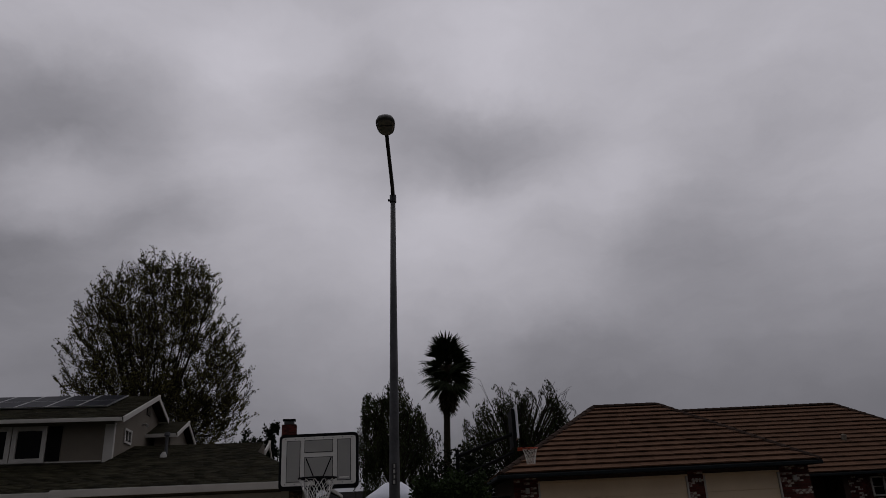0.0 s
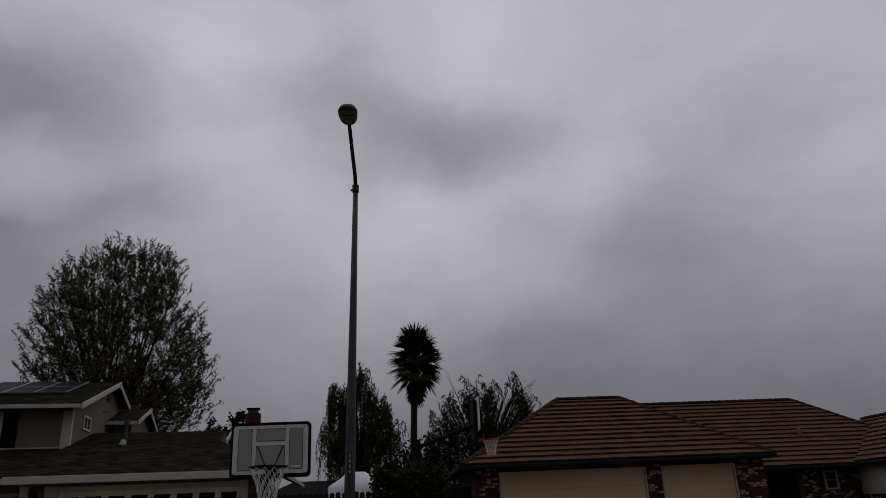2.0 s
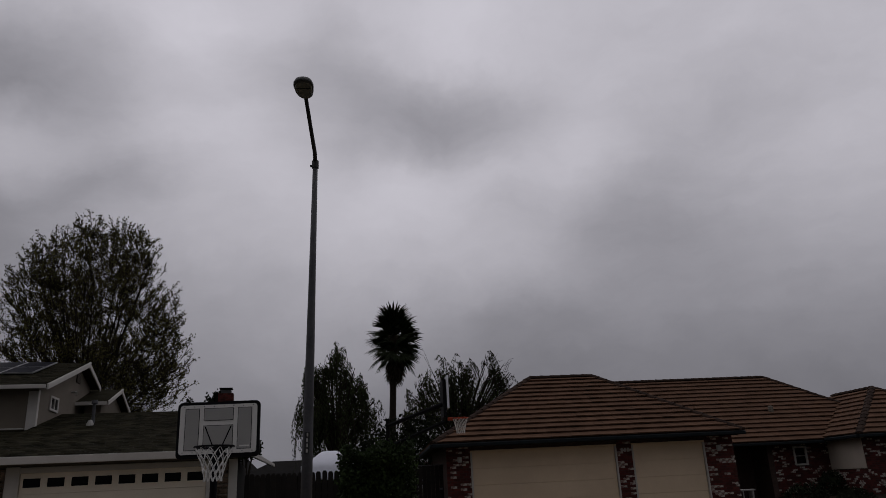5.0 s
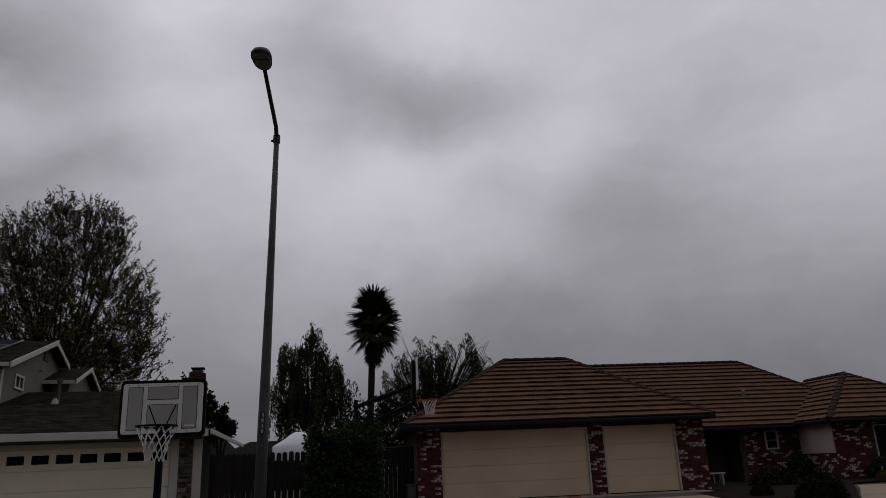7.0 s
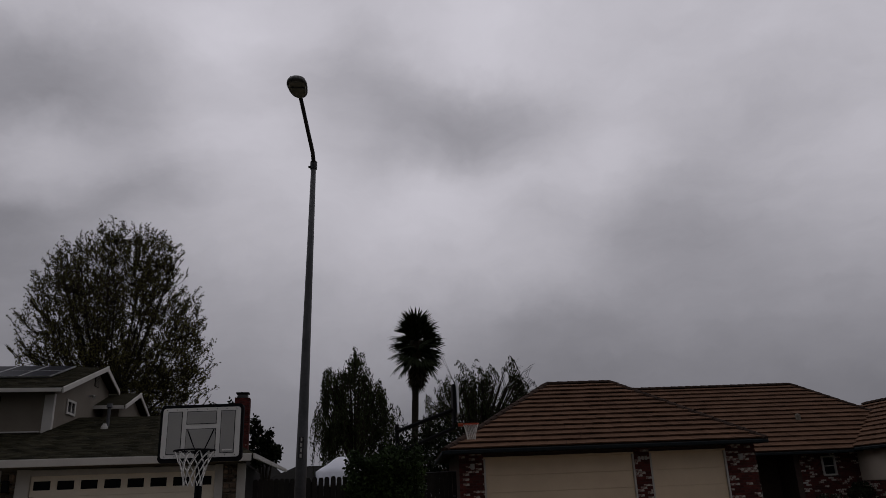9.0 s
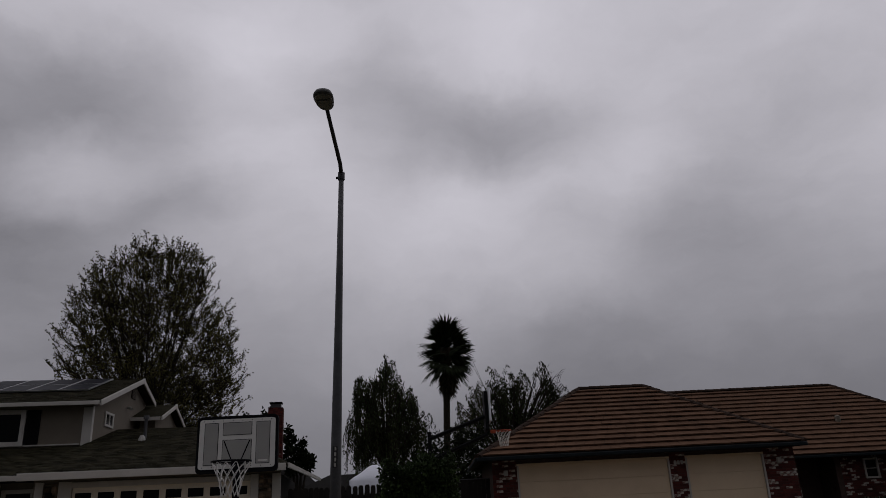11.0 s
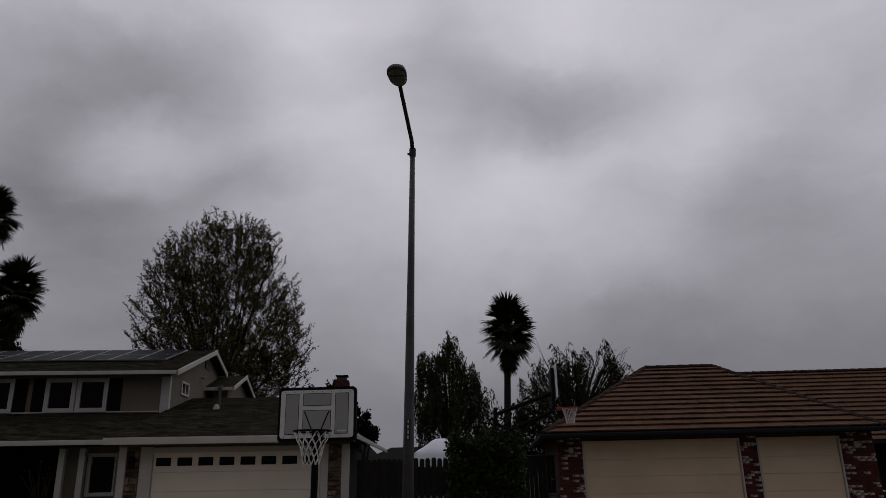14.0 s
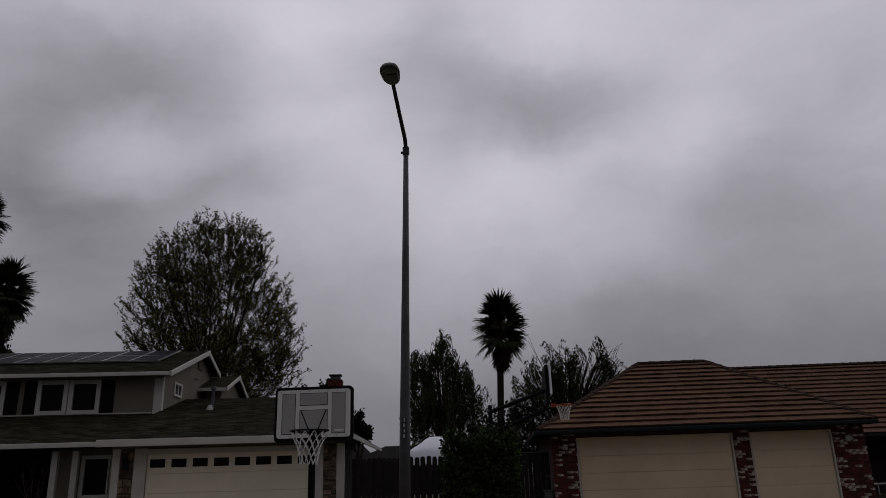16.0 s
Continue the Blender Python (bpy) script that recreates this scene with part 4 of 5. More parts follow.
# ---- basketball hoops ----
def net_bm(c, r0, r1, drop, strands=12, levels=6, thick=0.0045):
    """Two sets of cords, wound left and right down a funnel, so that they cross in diamonds."""
    bm = bmesh.new()
    rng = random.Random(3)
    for sgn in (-1, 1):
        for k in range(strands):
            pts = []
            for j in range(levels * 2 + 1):
                t = j / (levels * 2)
                a = 2 * math.pi * (k + sgn * t * levels * 0.5) / strands
                r = r0 + (r1 - r0) * (1 - (1 - t) ** 1.7) + rng.uniform(-0.006, 0.006)
                pts.append((c[0] + r * math.cos(a), c[1] + r * math.sin(a), c[2] - drop * t + rng.uniform(-0.006, 0.006)))
            tube(bm, pts, thick, 4, cap=False)
    return bm


def near_hoop():
    x0, x1, z0, z1, Y = -5.745, -4.645, 1.612, 2.36, -14.55
    mid = (x0 + x1) / 2
    h = thing("basketball_hoop", "portable basketball hoop with smoked backboard, dark rim and white net", "basketball hoop", (mid, -13.9, -0.45))

    def rounded(a, b, c, d, r, y0, y1, n=6):
        pts = []
        for cx, cz, s in ((b - r, d - r, 0), (a + r, d - r, 1), (a + r, c + r, 2), (b - r, c + r, 3)):
            for k in range(n + 1):
                w = math.pi / 2 * (s + k / n)
                pts.append((cx + r * math.cos(w), y0, cz + r * math.sin(w)))
        bm = bmesh.new()
        fr = [bm.verts.new(p) for p in pts]
        bk = [bm.verts.new((p[0], y1, p[2])) for p in pts]
        bm.faces.new(fr)
        bm.faces.new(bk[::-1])
        for i in range(len(pts)):
            j = (i + 1) % len(pts)
            bm.faces.new((fr[j], fr[i], bk[i], bk[j]))
        bmesh.ops.recalc_face_normals(bm, faces=bm.faces)
        return bm
    part("edge_padding", rounded(x0, x1, z0, z1, 0.062, Y, Y + 0.06), M_BLACK, h, "black rounded edge padding")
    board = part("backboard", rounded(x0 + 0.036, x1 - 0.036, z0 + 0.055, z1 - 0.042, 0.04, Y - 0.012, Y - 0.0005), M_BOARD_LINE, h, "off-white backboard frame")
    # grey panes between the frame's white bars, edged by a dark gasket
    a, b, c, d = x0 + 0.105, x1 - 0.105, z0 + 0.105, z1 - 0.088
    u0, u1 = a + 0.235, b - 0.235
    panes = [(a, u0 - 0.045, c, d), (u1 + 0.045, b, c, d), (u0 + 0.012, u1 - 0.012, c + 0.385, d), (u0 + 0.012, u1 - 0.012, c, c + 0.325)]
    for p in panes:
        g = part("gasket", boxed(p[0], p[1], Y - 0.016, Y - 0.0122, p[2], p[3]), M_BLACK, h)
        g.parent = board
        e = 0.007
        g = part("pane", boxed(p[0] + e, p[1] - e, Y - 0.02, Y - 0.0162, p[2] + e, p[3] - e), M_BOARD, h, "smoky grey acrylic pane")
        g.parent = board
    p = panes[3]
    for s in (-1, 1):
        cx = (p[0] + p[1]) / 2
        bm = bmesh.new()
        prism(bm, [(cx + s * 0.165, Y - 0.021, p[3] - 0.015), (cx + s * 0.182, Y - 0.021, p[3] - 0.015), (cx + s * 0.075, Y - 0.021, p[2] + 0.06), (cx + s * 0.058, Y - 0.021, p[2] + 0.06)], 0.002)
        bmesh.ops.recalc_face_normals(bm, faces=bm.faces)
        k = part("brace_line", bm, M_BLACK, h)
        k.parent = board
    k = part("label_bar", boxed(x1 - 0.26, x1 - 0.13, Y - 0.022, Y - 0.0203, c + 0.03, c + 0.05), M_BOARD_LINE, h)
    k.parent = board
    for x in np.linspace(x0 + 0.09, x1 - 0.09, 8):
        for z in (z0 + 0.08, z1 - 0.064):
            k = part("rivet", tubed([(x, Y - 0.018, z), (x, Y - 0.011, z)], 0.006, 6), M_GALV, h)
            k.parent = board
    # rim, bracket and net
    rc = (-5.155, Y - 0.38, 1.735)
    R = 0.247
    rim = smooth(part("rim", ring(bmesh.new(), rc, R, 0.012, 36, 8), M_BLACK, h, "dark steel rim"))
    k = part("rim_bracket", boxed(rc[0] - 0.07, rc[0] + 0.07, Y - 0.15, Y - 0.021, 1.64, 1.76, bevel=0.008), M_BLACK, h)
    for s in (-1, 1):
        part("rim_stay", tubed([(rc[0] + s * 0.06, Y - 0.08, 1.73), (rc[0] + s * 0.15, rc[1] + 0.19, 1.733)], 0.008, 6), M_BLACK, h)
    part("net", net_bm((rc[0], rc[1], rc[2] - 0.008), R, 0.112, 0.42, 12, 5, 0.006), M_NET, h, "white knotted cord net")
    # pole, arms and base
    part("pole", tubed([(-5.37, -13.88, -0.38), (-5.37, -13.88, 1.95)], 0.05, 12), M_BLACK, h, "black steel pole")
    for z in (1.75, 2.15):
        for s in (-1, 1):
            part("arm", tubed([(-5.37 + s * 0.07, -13.88, z - 0.14), (-5.19 + s * 0.11, Y + 0.065, z)], 0.018, 6), M_BLACK, h)
    part("base", boxed(-5.8, -4.9, -14.2, -13.25, -0.45, -0.27, bevel=0.05), M_BLACK, h, "black water-filled base")
    for s in (-1, 1):
        part("wheel", tubed([(-5.35 + s * 0.3 - 0.02, -14.23, -0.4), (-5.35 + s * 0.3 + 0.02, -14.23, -0.4)], 0.05, 12), M_BLACK, h)


near_hoop()


def far_hoop():
    Y = -3.2
    h = thing("basketball_hoop", "tall basketball hoop with edge-on board, orange rim and long arms", "basketball hoop", (-2.8, Y, -0.05))
    part("pole", tubed([(-2.8, Y, -0.06), (-2.8, Y, 3.05)], 0.06, 12), M_BLACK, h, "dark square steel pole")
    bx = -1.04
    part("backboard", boxed(bx - 0.03, bx + 0.025, Y - 0.55, Y + 0.7, 3.24, 4.18, bevel=0.006), M_TARP, h, "white backboard seen edge-on")
    part("board_frame", boxed(bx - 0.14, bx - 0.047, Y - 0.42, Y + 0.6, 3.0, 4.1, bevel=0.01), M_BLACK, h)
    for z0, z1 in ((2.85, 3.42), (2.25, 2.9)):
        for dy in (-0.12, 0.12):
            part("arm", tubed([(-2.8, Y + dy, z0), (bx - 0.1, Y + dy, z1)], 0.05, 6), M_BLACK, h)
    rc = (bx + 0.37, Y, 2.985)
    smooth(part("rim", ring(bmesh.new(), rc, 0.228, 0.016, 30, 6), M_ORANGE, h, "orange steel rim"))
    part("rim_bracket", boxed(bx + 0.0, bx + 0.15, Y - 0.06, Y + 0.06, 2.93, 3.02, bevel=0.01), M_ORANGE, h)
    part("net", net_bm((rc[0], rc[1], rc[2] - 0.01), 0.222, 0.12, 0.42, 12, 5, 0.006), M_NET, h, "white cord net")


far_hoop()


# ---- fence, gate and covered canopy between the houses ----
def fences():
    rng = random.Random(12)
    f = thing("fence", "dark weathered picket fence with dog-eared tops", "fence", (-5.4, -3.2, -0.05))
    Y = -3.2
    x = -6.84
    while x < -3.7:
        w = 0.135
        top = 1.68 + rng.uniform(-0.015, 0.015)
        bm = bmesh.new()
        lean = rng.uniform(-0.006, 0.006)
        prism(bm, [(x, Y, -0.06), (x + w, Y, -0.06), (x + w + lean, Y, top - 0.05), (x + w - 0.03 + lean, Y, top), (x + 0.03 + lean, Y, top), (x + lean, Y, top - 0.05)], 0.02)
        bmesh.ops.recalc_face_normals(bm, faces=bm.faces)
        part("board", bm, M_FENCE, f)
        x += w + (0.035 if x > -5.6 else 0.010)
    for z in (0.35, 1.05):
        part("rail", boxed(-6.84, -3.6, Y + 0.03, Y + 0.07, z, z + 0.09), M_FENCE, f)
    for x in (-6.84, -5.3, -3.8):
        part("post", boxed(x, x + 0.09, Y + 0.07, Y + 0.16, -0.06, 1.5), M_FENCE, f)
    g = thing("gate", "dark side gate with a thin pale metal top edge", "gate", (-1.5, 1.0, 0.0))
    for k in range(8):
        a = -2.06 + k * 0.145
        part("board", boxed(a, a + 0.138, 1.0, 1.03, 0.05, 1.80), M_FENCE, g)
    part("top_rail", boxed(-2.08, -0.9, 0.985, 1.045, 1.80, 1.83), M_GALV, g)
    part("post", boxed(-2.13, -2.08, 0.98, 1.05, 0.0, 1.86), M_GALV, g)
    part("latch", boxed(-1.05, -0.95, 0.96, 0.998, 1.0, 1.06), M_GALV, g)


fences()


def canopy():
    c = thing("canopy", "white tarpaulin canopy stretched over a frame behind the fence", "canopy", (-5.4, 6.5, 0.0))
    x0, x1, y0, y1, ze = -6.2, -3.98, 5.4, 7.6, 2.12
    bm = bmesh.new()
    rng = random.Random(5)
    # a soft, slightly sagging hip shape with a short skirt
    nx, ny = 14, 10
    vs = []
    for j in range(ny + 1):
        row = []
        for i in range(nx + 1):
            u, v = i / nx, j / ny
            e = min(min(u, 1 - u) * 2.7, min(v, 1 - v) * 2.6, 1.0)
            z = ze + 0.60 * e ** 0.85 - 0.05 * math.sin(math.pi * 3 * u) ** 2 * (1 - e) + rng.uniform(-0.006, 0.006)
            row.append(bm.verts.new((x0 + (x1 - x0) * u, y0 + (y1 - y0) * v, z)))
        vs.append(row)
    for j in range(ny):
        for i in range(nx):
            bm.faces.new((vs[j][i], vs[j][i + 1], vs[j + 1][i + 1], vs[j + 1][i]))
    edge = [vs[0][i] for i in range(nx + 1)] + [vs[j][nx] for j in range(1, ny + 1)] + [vs[ny][i] for i in range(nx - 1, -1, -1)] + [vs[j][0] for j in range(ny - 1, 0, -1)]
    low = [bm.verts.new(v.co + Vector((rng.uniform(-0.02, 0.02), rng.uniform(-0.02, 0.02), -0.5))) for v in edge]
    for i in range(len(edge)):
        j = (i + 1) % len(edge)
        bm.faces.new((edge[j], edge[i], low[i], low[j]))
    bmesh.ops.recalc_face_normals(bm, faces=bm.faces)
    smooth(part("cover", bm, M_TARP, c, "white sagging tarpaulin"))
    for x in (x0 + 0.05, x1 - 0.05):
        for y in (y0 + 0.05, y1 - 0.05):
            part("leg", tubed([(x, y, 0), (x, y, 2.0)], 0.025, 8), M_GALV, c)


canopy()


# ---- trees ----
def bezier(a, b, c, n):
    return [a.lerp(b, t / n).lerp(b.lerp(c, t / n), t / n) for t in range(n + 1)]


def fine_twigs(name, lines, r0, r1, material, parent):
    """Three-sided tapering twigs, many in one mesh."""
    vs, fs = [], []
    for pts in lines:
        n = len(pts)
        for i, p in enumerate(pts):
            r = r0 + (r1 - r0) * i / max(1, n - 1)
            d = (pts[min(i + 1, n - 1)] - pts[max(i - 1, 0)])
            d = d.normalized() if d.length > 1e-6 else Vector((0, 0, 1))
            u = d.orthogonal().normalized()
            w = d.cross(u)
            for k in range(3):
                a = 2.0944 * k
                vs.append(p + (u * math.cos(a) + w * math.sin(a)) * r)
        o = len(vs) - 3 * n
        for i in range(n - 1):
            for k in range(3):
                k2 = (k + 1) % 3
                fs.append((o + 3 * i + k, o + 3 * i + k2, o + 3 * i + 3 + k2, o + 3 * i + 3 + k))
    me = bpy.data.meshes.new(name)
    off = Vector(parent.location)
    me.from_pydata([tuple(v - off) for v in vs], [], fs)
    me.materials.append(material)
    ob = new(name, me)
    ob.parent = parent
    return tagged(ob, kind="stuff")


def broad_tree():
    """A large upswept tree: limbs from a low fork, and leafy shoots that fill a lopsided dome, thinning at its rim."""
    rng = random.Random(21)
    nr = np.random.default_rng(21)
    base = Vector((-18.8, 16.0, 0.0))
    t = thing("tree", "large tree with an upswept crown of thin olive leaves", "tree", base)
    fork = base + Vector((0.0, 0, 4.6))
    smooth(part("trunk", tubed([base, base + Vector((0.05, 0, 2.4)), fork], [0.42, 0.33, 0.28], 10), M_BARK, t))
    heights = [4.8, 6.3, 8.6, 10.5, 12.0, 13.4, 14.7, 15.7, 16.5]
    west = [3.0, 4.0, 4.45, 4.65, 4.6, 4.3, 3.3, 1.8, 0.2]
    east = [3.2, 4.7, 5.15, 4.9, 4.1, 3.6, 3.2, 2.5, 0.4]

    def reach(x, y, z):
        """Place within the crown: 0 on its axis, 1 at its rim."""
        w, e = np.interp(z, heights, west), np.interp(z, heights, east)
        r = np.where(x < 0, w, e)
        a = np.arctan2(y, x)
        r = r * (1 + 0.05 * np.sin(5 * a + 0.9 * z) + 0.05 * np.sin(3 * z + 2 * a))
        return np.sqrt((x / r) ** 2 + (y / (0.5 * (w + e))) ** 2)

    limbs = []
    for i in range(34):
        az = 2 * math.pi * (i * 0.618 % 1.0)
        z = 6.2 + 9.0 * ((i * 0.414 + 0.13) % 1.0)
        k = 0.80 * float(np.interp(z, heights, west if math.cos(az) < 0 else east))
        tip = Vector((base.x + math.cos(az) * k, base.y + math.sin(az) * k, z))
        ctl = Vector((base.x + math.cos(az) * k * 0.42, base.y + math.sin(az) * k * 0.42, 4.8 + (z - 4.8) * 0.36))
        limb = bezier(fork + Vector((0, 0, rng.uniform(-0.9, 0.5))), ctl, tip, 10)
        limbs.append(limb)
        r = 0.08 + 0.05 * rng.random()
        part("limb", tubed(limb, [r * (1 - 0.085 * j) for j in range(11)], 6), M_BARK, t)
    joints = np.array([tuple(p) for l in limbs for p in l[2:]])
    # shoots, more of them on the shady inside and low down; thin spots are left open
    n = 0
    twigs, leaves = [], []
    while n < 3000:
        x, y, z = nr.uniform(-5.8, 6.2), nr.uniform(-5.5, 5.5), nr.uniform(5.0, 16.45)
        d = float(reach(x, y, z))
        if d > 1.0:
            continue
        p = Vector((base.x + x, base.y + y, z))
        open_air = noise.noise(p * 0.62) + 0.45 * noise.noise(p * 1.7)
        low_gap = math.exp(-((x - 1.4) / 1.7) ** 2 - ((z - 9.7) / 1.2) ** 2)
        if open_air < -0.24 + 0.24 * d * d + 0.4 * low_gap - 0.22 * max(0.0, 1 - abs(z - 7.5) / 2.5) and rng.random() < 0.85:
            continue
        n += 1
        out = Vector((x, y, 0)) * 0.12
        up = (out + Vector((rng.gauss(0, 0.28), rng.gauss(0, 0.28), 0.55 + 0.05 * (z - 6)))).normalized()
        ln = rng.uniform(0.4, 0.8) + 0.35 * max(0.0, d - 0.6)
        j = joints - np.array(tuple(p))
        cost = np.linalg.norm(j, axis=1) + 2.2 * np.maximum(j[:, 2] + 0.1, 0)
        q = Vector(joints[int(cost.argmin())])
        if (p - q).length < 2.6:
            twigs.append(bezier(q, q.lerp(p, 0.55) + Vector((0, 0, -0.12 * (p - q).length)), p, 4))
        tw = [p, p + up * ln * 0.5 + Vector((rng.gauss(0, 0.05), rng.gauss(0, 0.05), 0)), p + up * ln]
        twigs.append(tw)
        for side in range(3):
            s0 = p.lerp(tw[2], 0.15 + 0.25 * side)
            v = (up * 0.8 + Vector((rng.gauss(0, 0.5), rng.gauss(0, 0.5), 0.1))).normalized()
            e0 = s0 + v * rng.uniform(0.2, 0.45)
            twigs.append([s0, e0])
            for m in range(4):
                c = s0.lerp(e0, 0.3 + 0.75 * rng.random())
                leaves.append((c.x + rng.gauss(0, 0.05), c.y + rng.gauss(0, 0.05), c.z + rng.gauss(0, 0.05)))
        for m in range(int(11 - 5 * d)):
            c = tw[0].lerp(tw[2], rng.random() ** 0.8 * 1.02)
            leaves.append((c.x + rng.gauss(0, 0.08), c.y + rng.gauss(0, 0.08), c.z + rng.gauss(0, 0.08)))
    fine_twigs("fine_branching", twigs, 0.017, 0.007, M_BARK, t)
    tagged(quads("crown", leaf_quads(nr, leaves, 0.112, 0.4, 0.0, 0.7), M_LEAF_OLIVE, t, "thin olive-green and yellowing leaves"), kind="stuff")


def weeping_tree(base, domes, seed, strands, label, lean=0.0, dense=5000):
    """A weeping tree: a few limbs, long hanging strands of narrow leaves, dark inside."""
    rng, nr = random.Random(seed), np.random.default_rng(seed)
    base = Vector(base)
    t = thing("tree", label, "tree", base)
    mid = base + Vector((0, 0, 2.2))
    smooth(part("trunk", tubed([base, base + Vector((0.06, 0, 1.2)), mid], [0.24, 0.19, 0.16], 8), M_BARK, t))
    lines, leaves, inner = [], [], []
    for (cx, cy, cz, rx, rz, share) in domes:
        c = Vector((cx, cy, cz))
        for i in range(7):
            a = 2 * math.pi * i / 7 + seed
            tip = c + Vector((math.cos(a) * rx * 0.6, math.sin(a) * rx * 0.45, rz * rng.uniform(0.45, 0.95)))
            part("limb", tubed(bezier(mid, mid.lerp(tip, 0.5) + Vector((0, 0, 0.8)), tip, 6), [0.09, 0.08, 0.065, 0.05, 0.04, 0.03, 0.02], 5), M_BARK, t)
        boughs = [(rng.uniform(0, 2 * math.pi), math.asin(rng.uniform(-0.1, 1.0)), rng.uniform(0.75, 1.22)) for _ in range(11)]
        for i in range(int(strands * share)):
            a, e, rr = boughs[i % 11]
            a, e, rr = a + rng.gauss(0, 0.2), e + rng.gauss(0, 0.16), rr * (1.06 - 0.5 * rng.random() ** 2)
            p = c + Vector((math.cos(a) * math.cos(e) * rx * rr, math.sin(a) * math.cos(e) * rx * 0.8 * rr, math.sin(e) * rz * rr))
            out = Vector((math.cos(a), math.sin(a), 0)) * 0.25
            ln = rng.uniform(0.4, 1.9) * (1.25 if e < 0.6 else 0.8)
            ln = min(ln, p.z - 0.6)
            if ln < 0.2:
                continue
            st = [p + Vector((-out.x, -out.y, -0.12)), p + Vector((0, 0, 0.10)), p + out * 0.5 + Vector((lean * 0.2, 0, -ln * 0.45)), p + out * 0.55 + Vector((lean * 0.45 * ln + rng.gauss(0, 0.06), 0, -ln))]
            lines.append(st)
            n = int(ln / 0.06) + 3
            for k in range(n):
                f = k / n * 3
                j = min(2, int(f))
                q = st[j].lerp(st[j + 1], f - j)
                leaves.append((q.x + rng.gauss(0, 0.055), q.y + rng.gauss(0, 0.055), q.z + rng.gauss(0, 0.03)))
        for _ in range(int(dense * share)):
            d = nr.normal(size=3)
            d /= np.linalg.norm(d)
            r = nr.uniform(0.0, 1.0) ** 0.5 * 0.72
            inner.append((cx + d[0] * r * rx, cy + d[1] * r * rx * 0.8, cz + (d[2] * r * (rz if d[2] > 0 else cz - 0.8))))
    if lean:
        for k in range(2):
            o = Vector((0.35 + 0.1 * k, 16.0, 6.3 - 0.3 * k))
            lines += [[o, o + Vector((-0.45, 0, 1.1)), o + Vector((-0.85 - 0.1 * k, 0, 2.2)), o + Vector((-1.1, 0, 2.3))]]
        for k in range(46):
            o = Vector((rng.uniform(2.8, 4.3), 16.3, rng.uniform(5.2, 7.6)))
            e = o + Vector((rng.uniform(0.1, 0.7), rng.uniform(-0.3, 0.3), rng.uniform(0.2, 0.75)))
            lines.append([o, o.lerp(e, 0.5) + Vector((0, 0, 0.12)), e])
    fine_twigs("fine_branching", lines, 0.016 if lean else 0.011, 0.006, M_BARK, t)
    tagged(quads("crown", np.concatenate([leaf_quads(nr, leaves, 0.17, 0.35, 0.7, 0.3), leaf_quads(nr, inner, 0.19, 0.35, 0.6, 0.42)]), M_LEAF_WILLOW, t, "narrow hanging dark green leaves"), kind="stuff")


def leafy_tree(base, blobs, seed, n, size, material, label, name="tree", category="tree", trunk=0.14):
    """A bushy tree or shrub: clumps of leaves about several hearts, on a short forked stem."""
    rng, nr = random.Random(seed), np.random.default_rng(seed)
    base = Vector(base)
    t = thing(name, label, category, base)
    pts = []
    tot = sum(b[3] * b[3] * b[4] for b in blobs)
    for x, y, z, r, rz in blobs:
        part("stem", tubed(bezier(base, base.lerp(Vector((x, y, z)), 0.4) + Vector((0, 0, 0.3 * (z - base.z))), Vector((x, y, z)), 5), [trunk, trunk * 0.8, trunk * 0.6, trunk * 0.45, trunk * 0.3, trunk * 0.15], 6), M_BARK, t)
        m = int(n * r * r * rz / tot)
        clumps = nr.normal(size=(max(6, m // 40), 3))
        clumps /= np.linalg.norm(clumps, axis=1)[:, None]
        clumps *= nr.uniform(0.45, 1.0, (len(clumps), 1)) * np.array([r, r, rz])
        c = clumps[nr.integers(0, len(clumps), m)] + nr.normal(size=(m, 3)) * 0.17 * np.array([r, r, rz])
        pts.append(c + np.array([x, y, z]))
    tagged(quads("crown", leaf_quads(nr, np.concatenate(pts), size, 0.4, 0.1, 0.55), material, t), kind="stuff")
    return t


FRONDS = {}


def frond_mesh(kind, seed, length, droop, blades=15):
    """A fan frond: a bare stalk, then a spread of narrow folded blades whose tips hang."""
    key = (kind, seed)
    if key in FRONDS:
        return FRONDS[key]
    rng = random.Random(seed)
    bm = bmesh.new()
    st = length * 0.34
    tube(bm, [(0, 0, 0), (st * 0.5, 0, 0.03), (st, 0, 0)], [0.022, 0.018, 0.012], 4)
    for k in range(blades):
        a = radians(-46 + 92 * k / (blades - 1)) + rng.uniform(-0.05, 0.05)
        ln = length * 0.64 * (0.72 + 0.28 * math.cos(a)) * rng.uniform(0.9, 1.08)
        dx, dy = math.cos(a), math.sin(a)
        w = 0.055 * length / 1.9 + 0.012
        rows = []
        for f, ww in ((0.05, 0.3), (0.5, 1.0), (0.78, 0.6), (1.0, 0.05)):
            p = Vector((st + dx * ln * f, dy * ln * f, -droop * ln * f ** 2.2))
            s = Vector((-dy, dx, 0)) * w * ww
            rows.append((bm.verts.new(p - s), bm.verts.new(p + Vector((0, 0, 0.012))), bm.verts.new(p + s)))
        for r0, r1 in zip(rows, rows[1:]):
            bm.faces.new((r0[0], r0[1], r1[1], r1[0]))
            bm.faces.new((r0[1], r0[2], r1[2], r1[1]))
    me = bpy.data.meshes.new("frond")
    bm.to_mesh(me)
    bm.free()
    me.materials.append(M_PALM_DEAD if kind == "dead" else M_PALM)
    FRONDS[key] = me
    return me


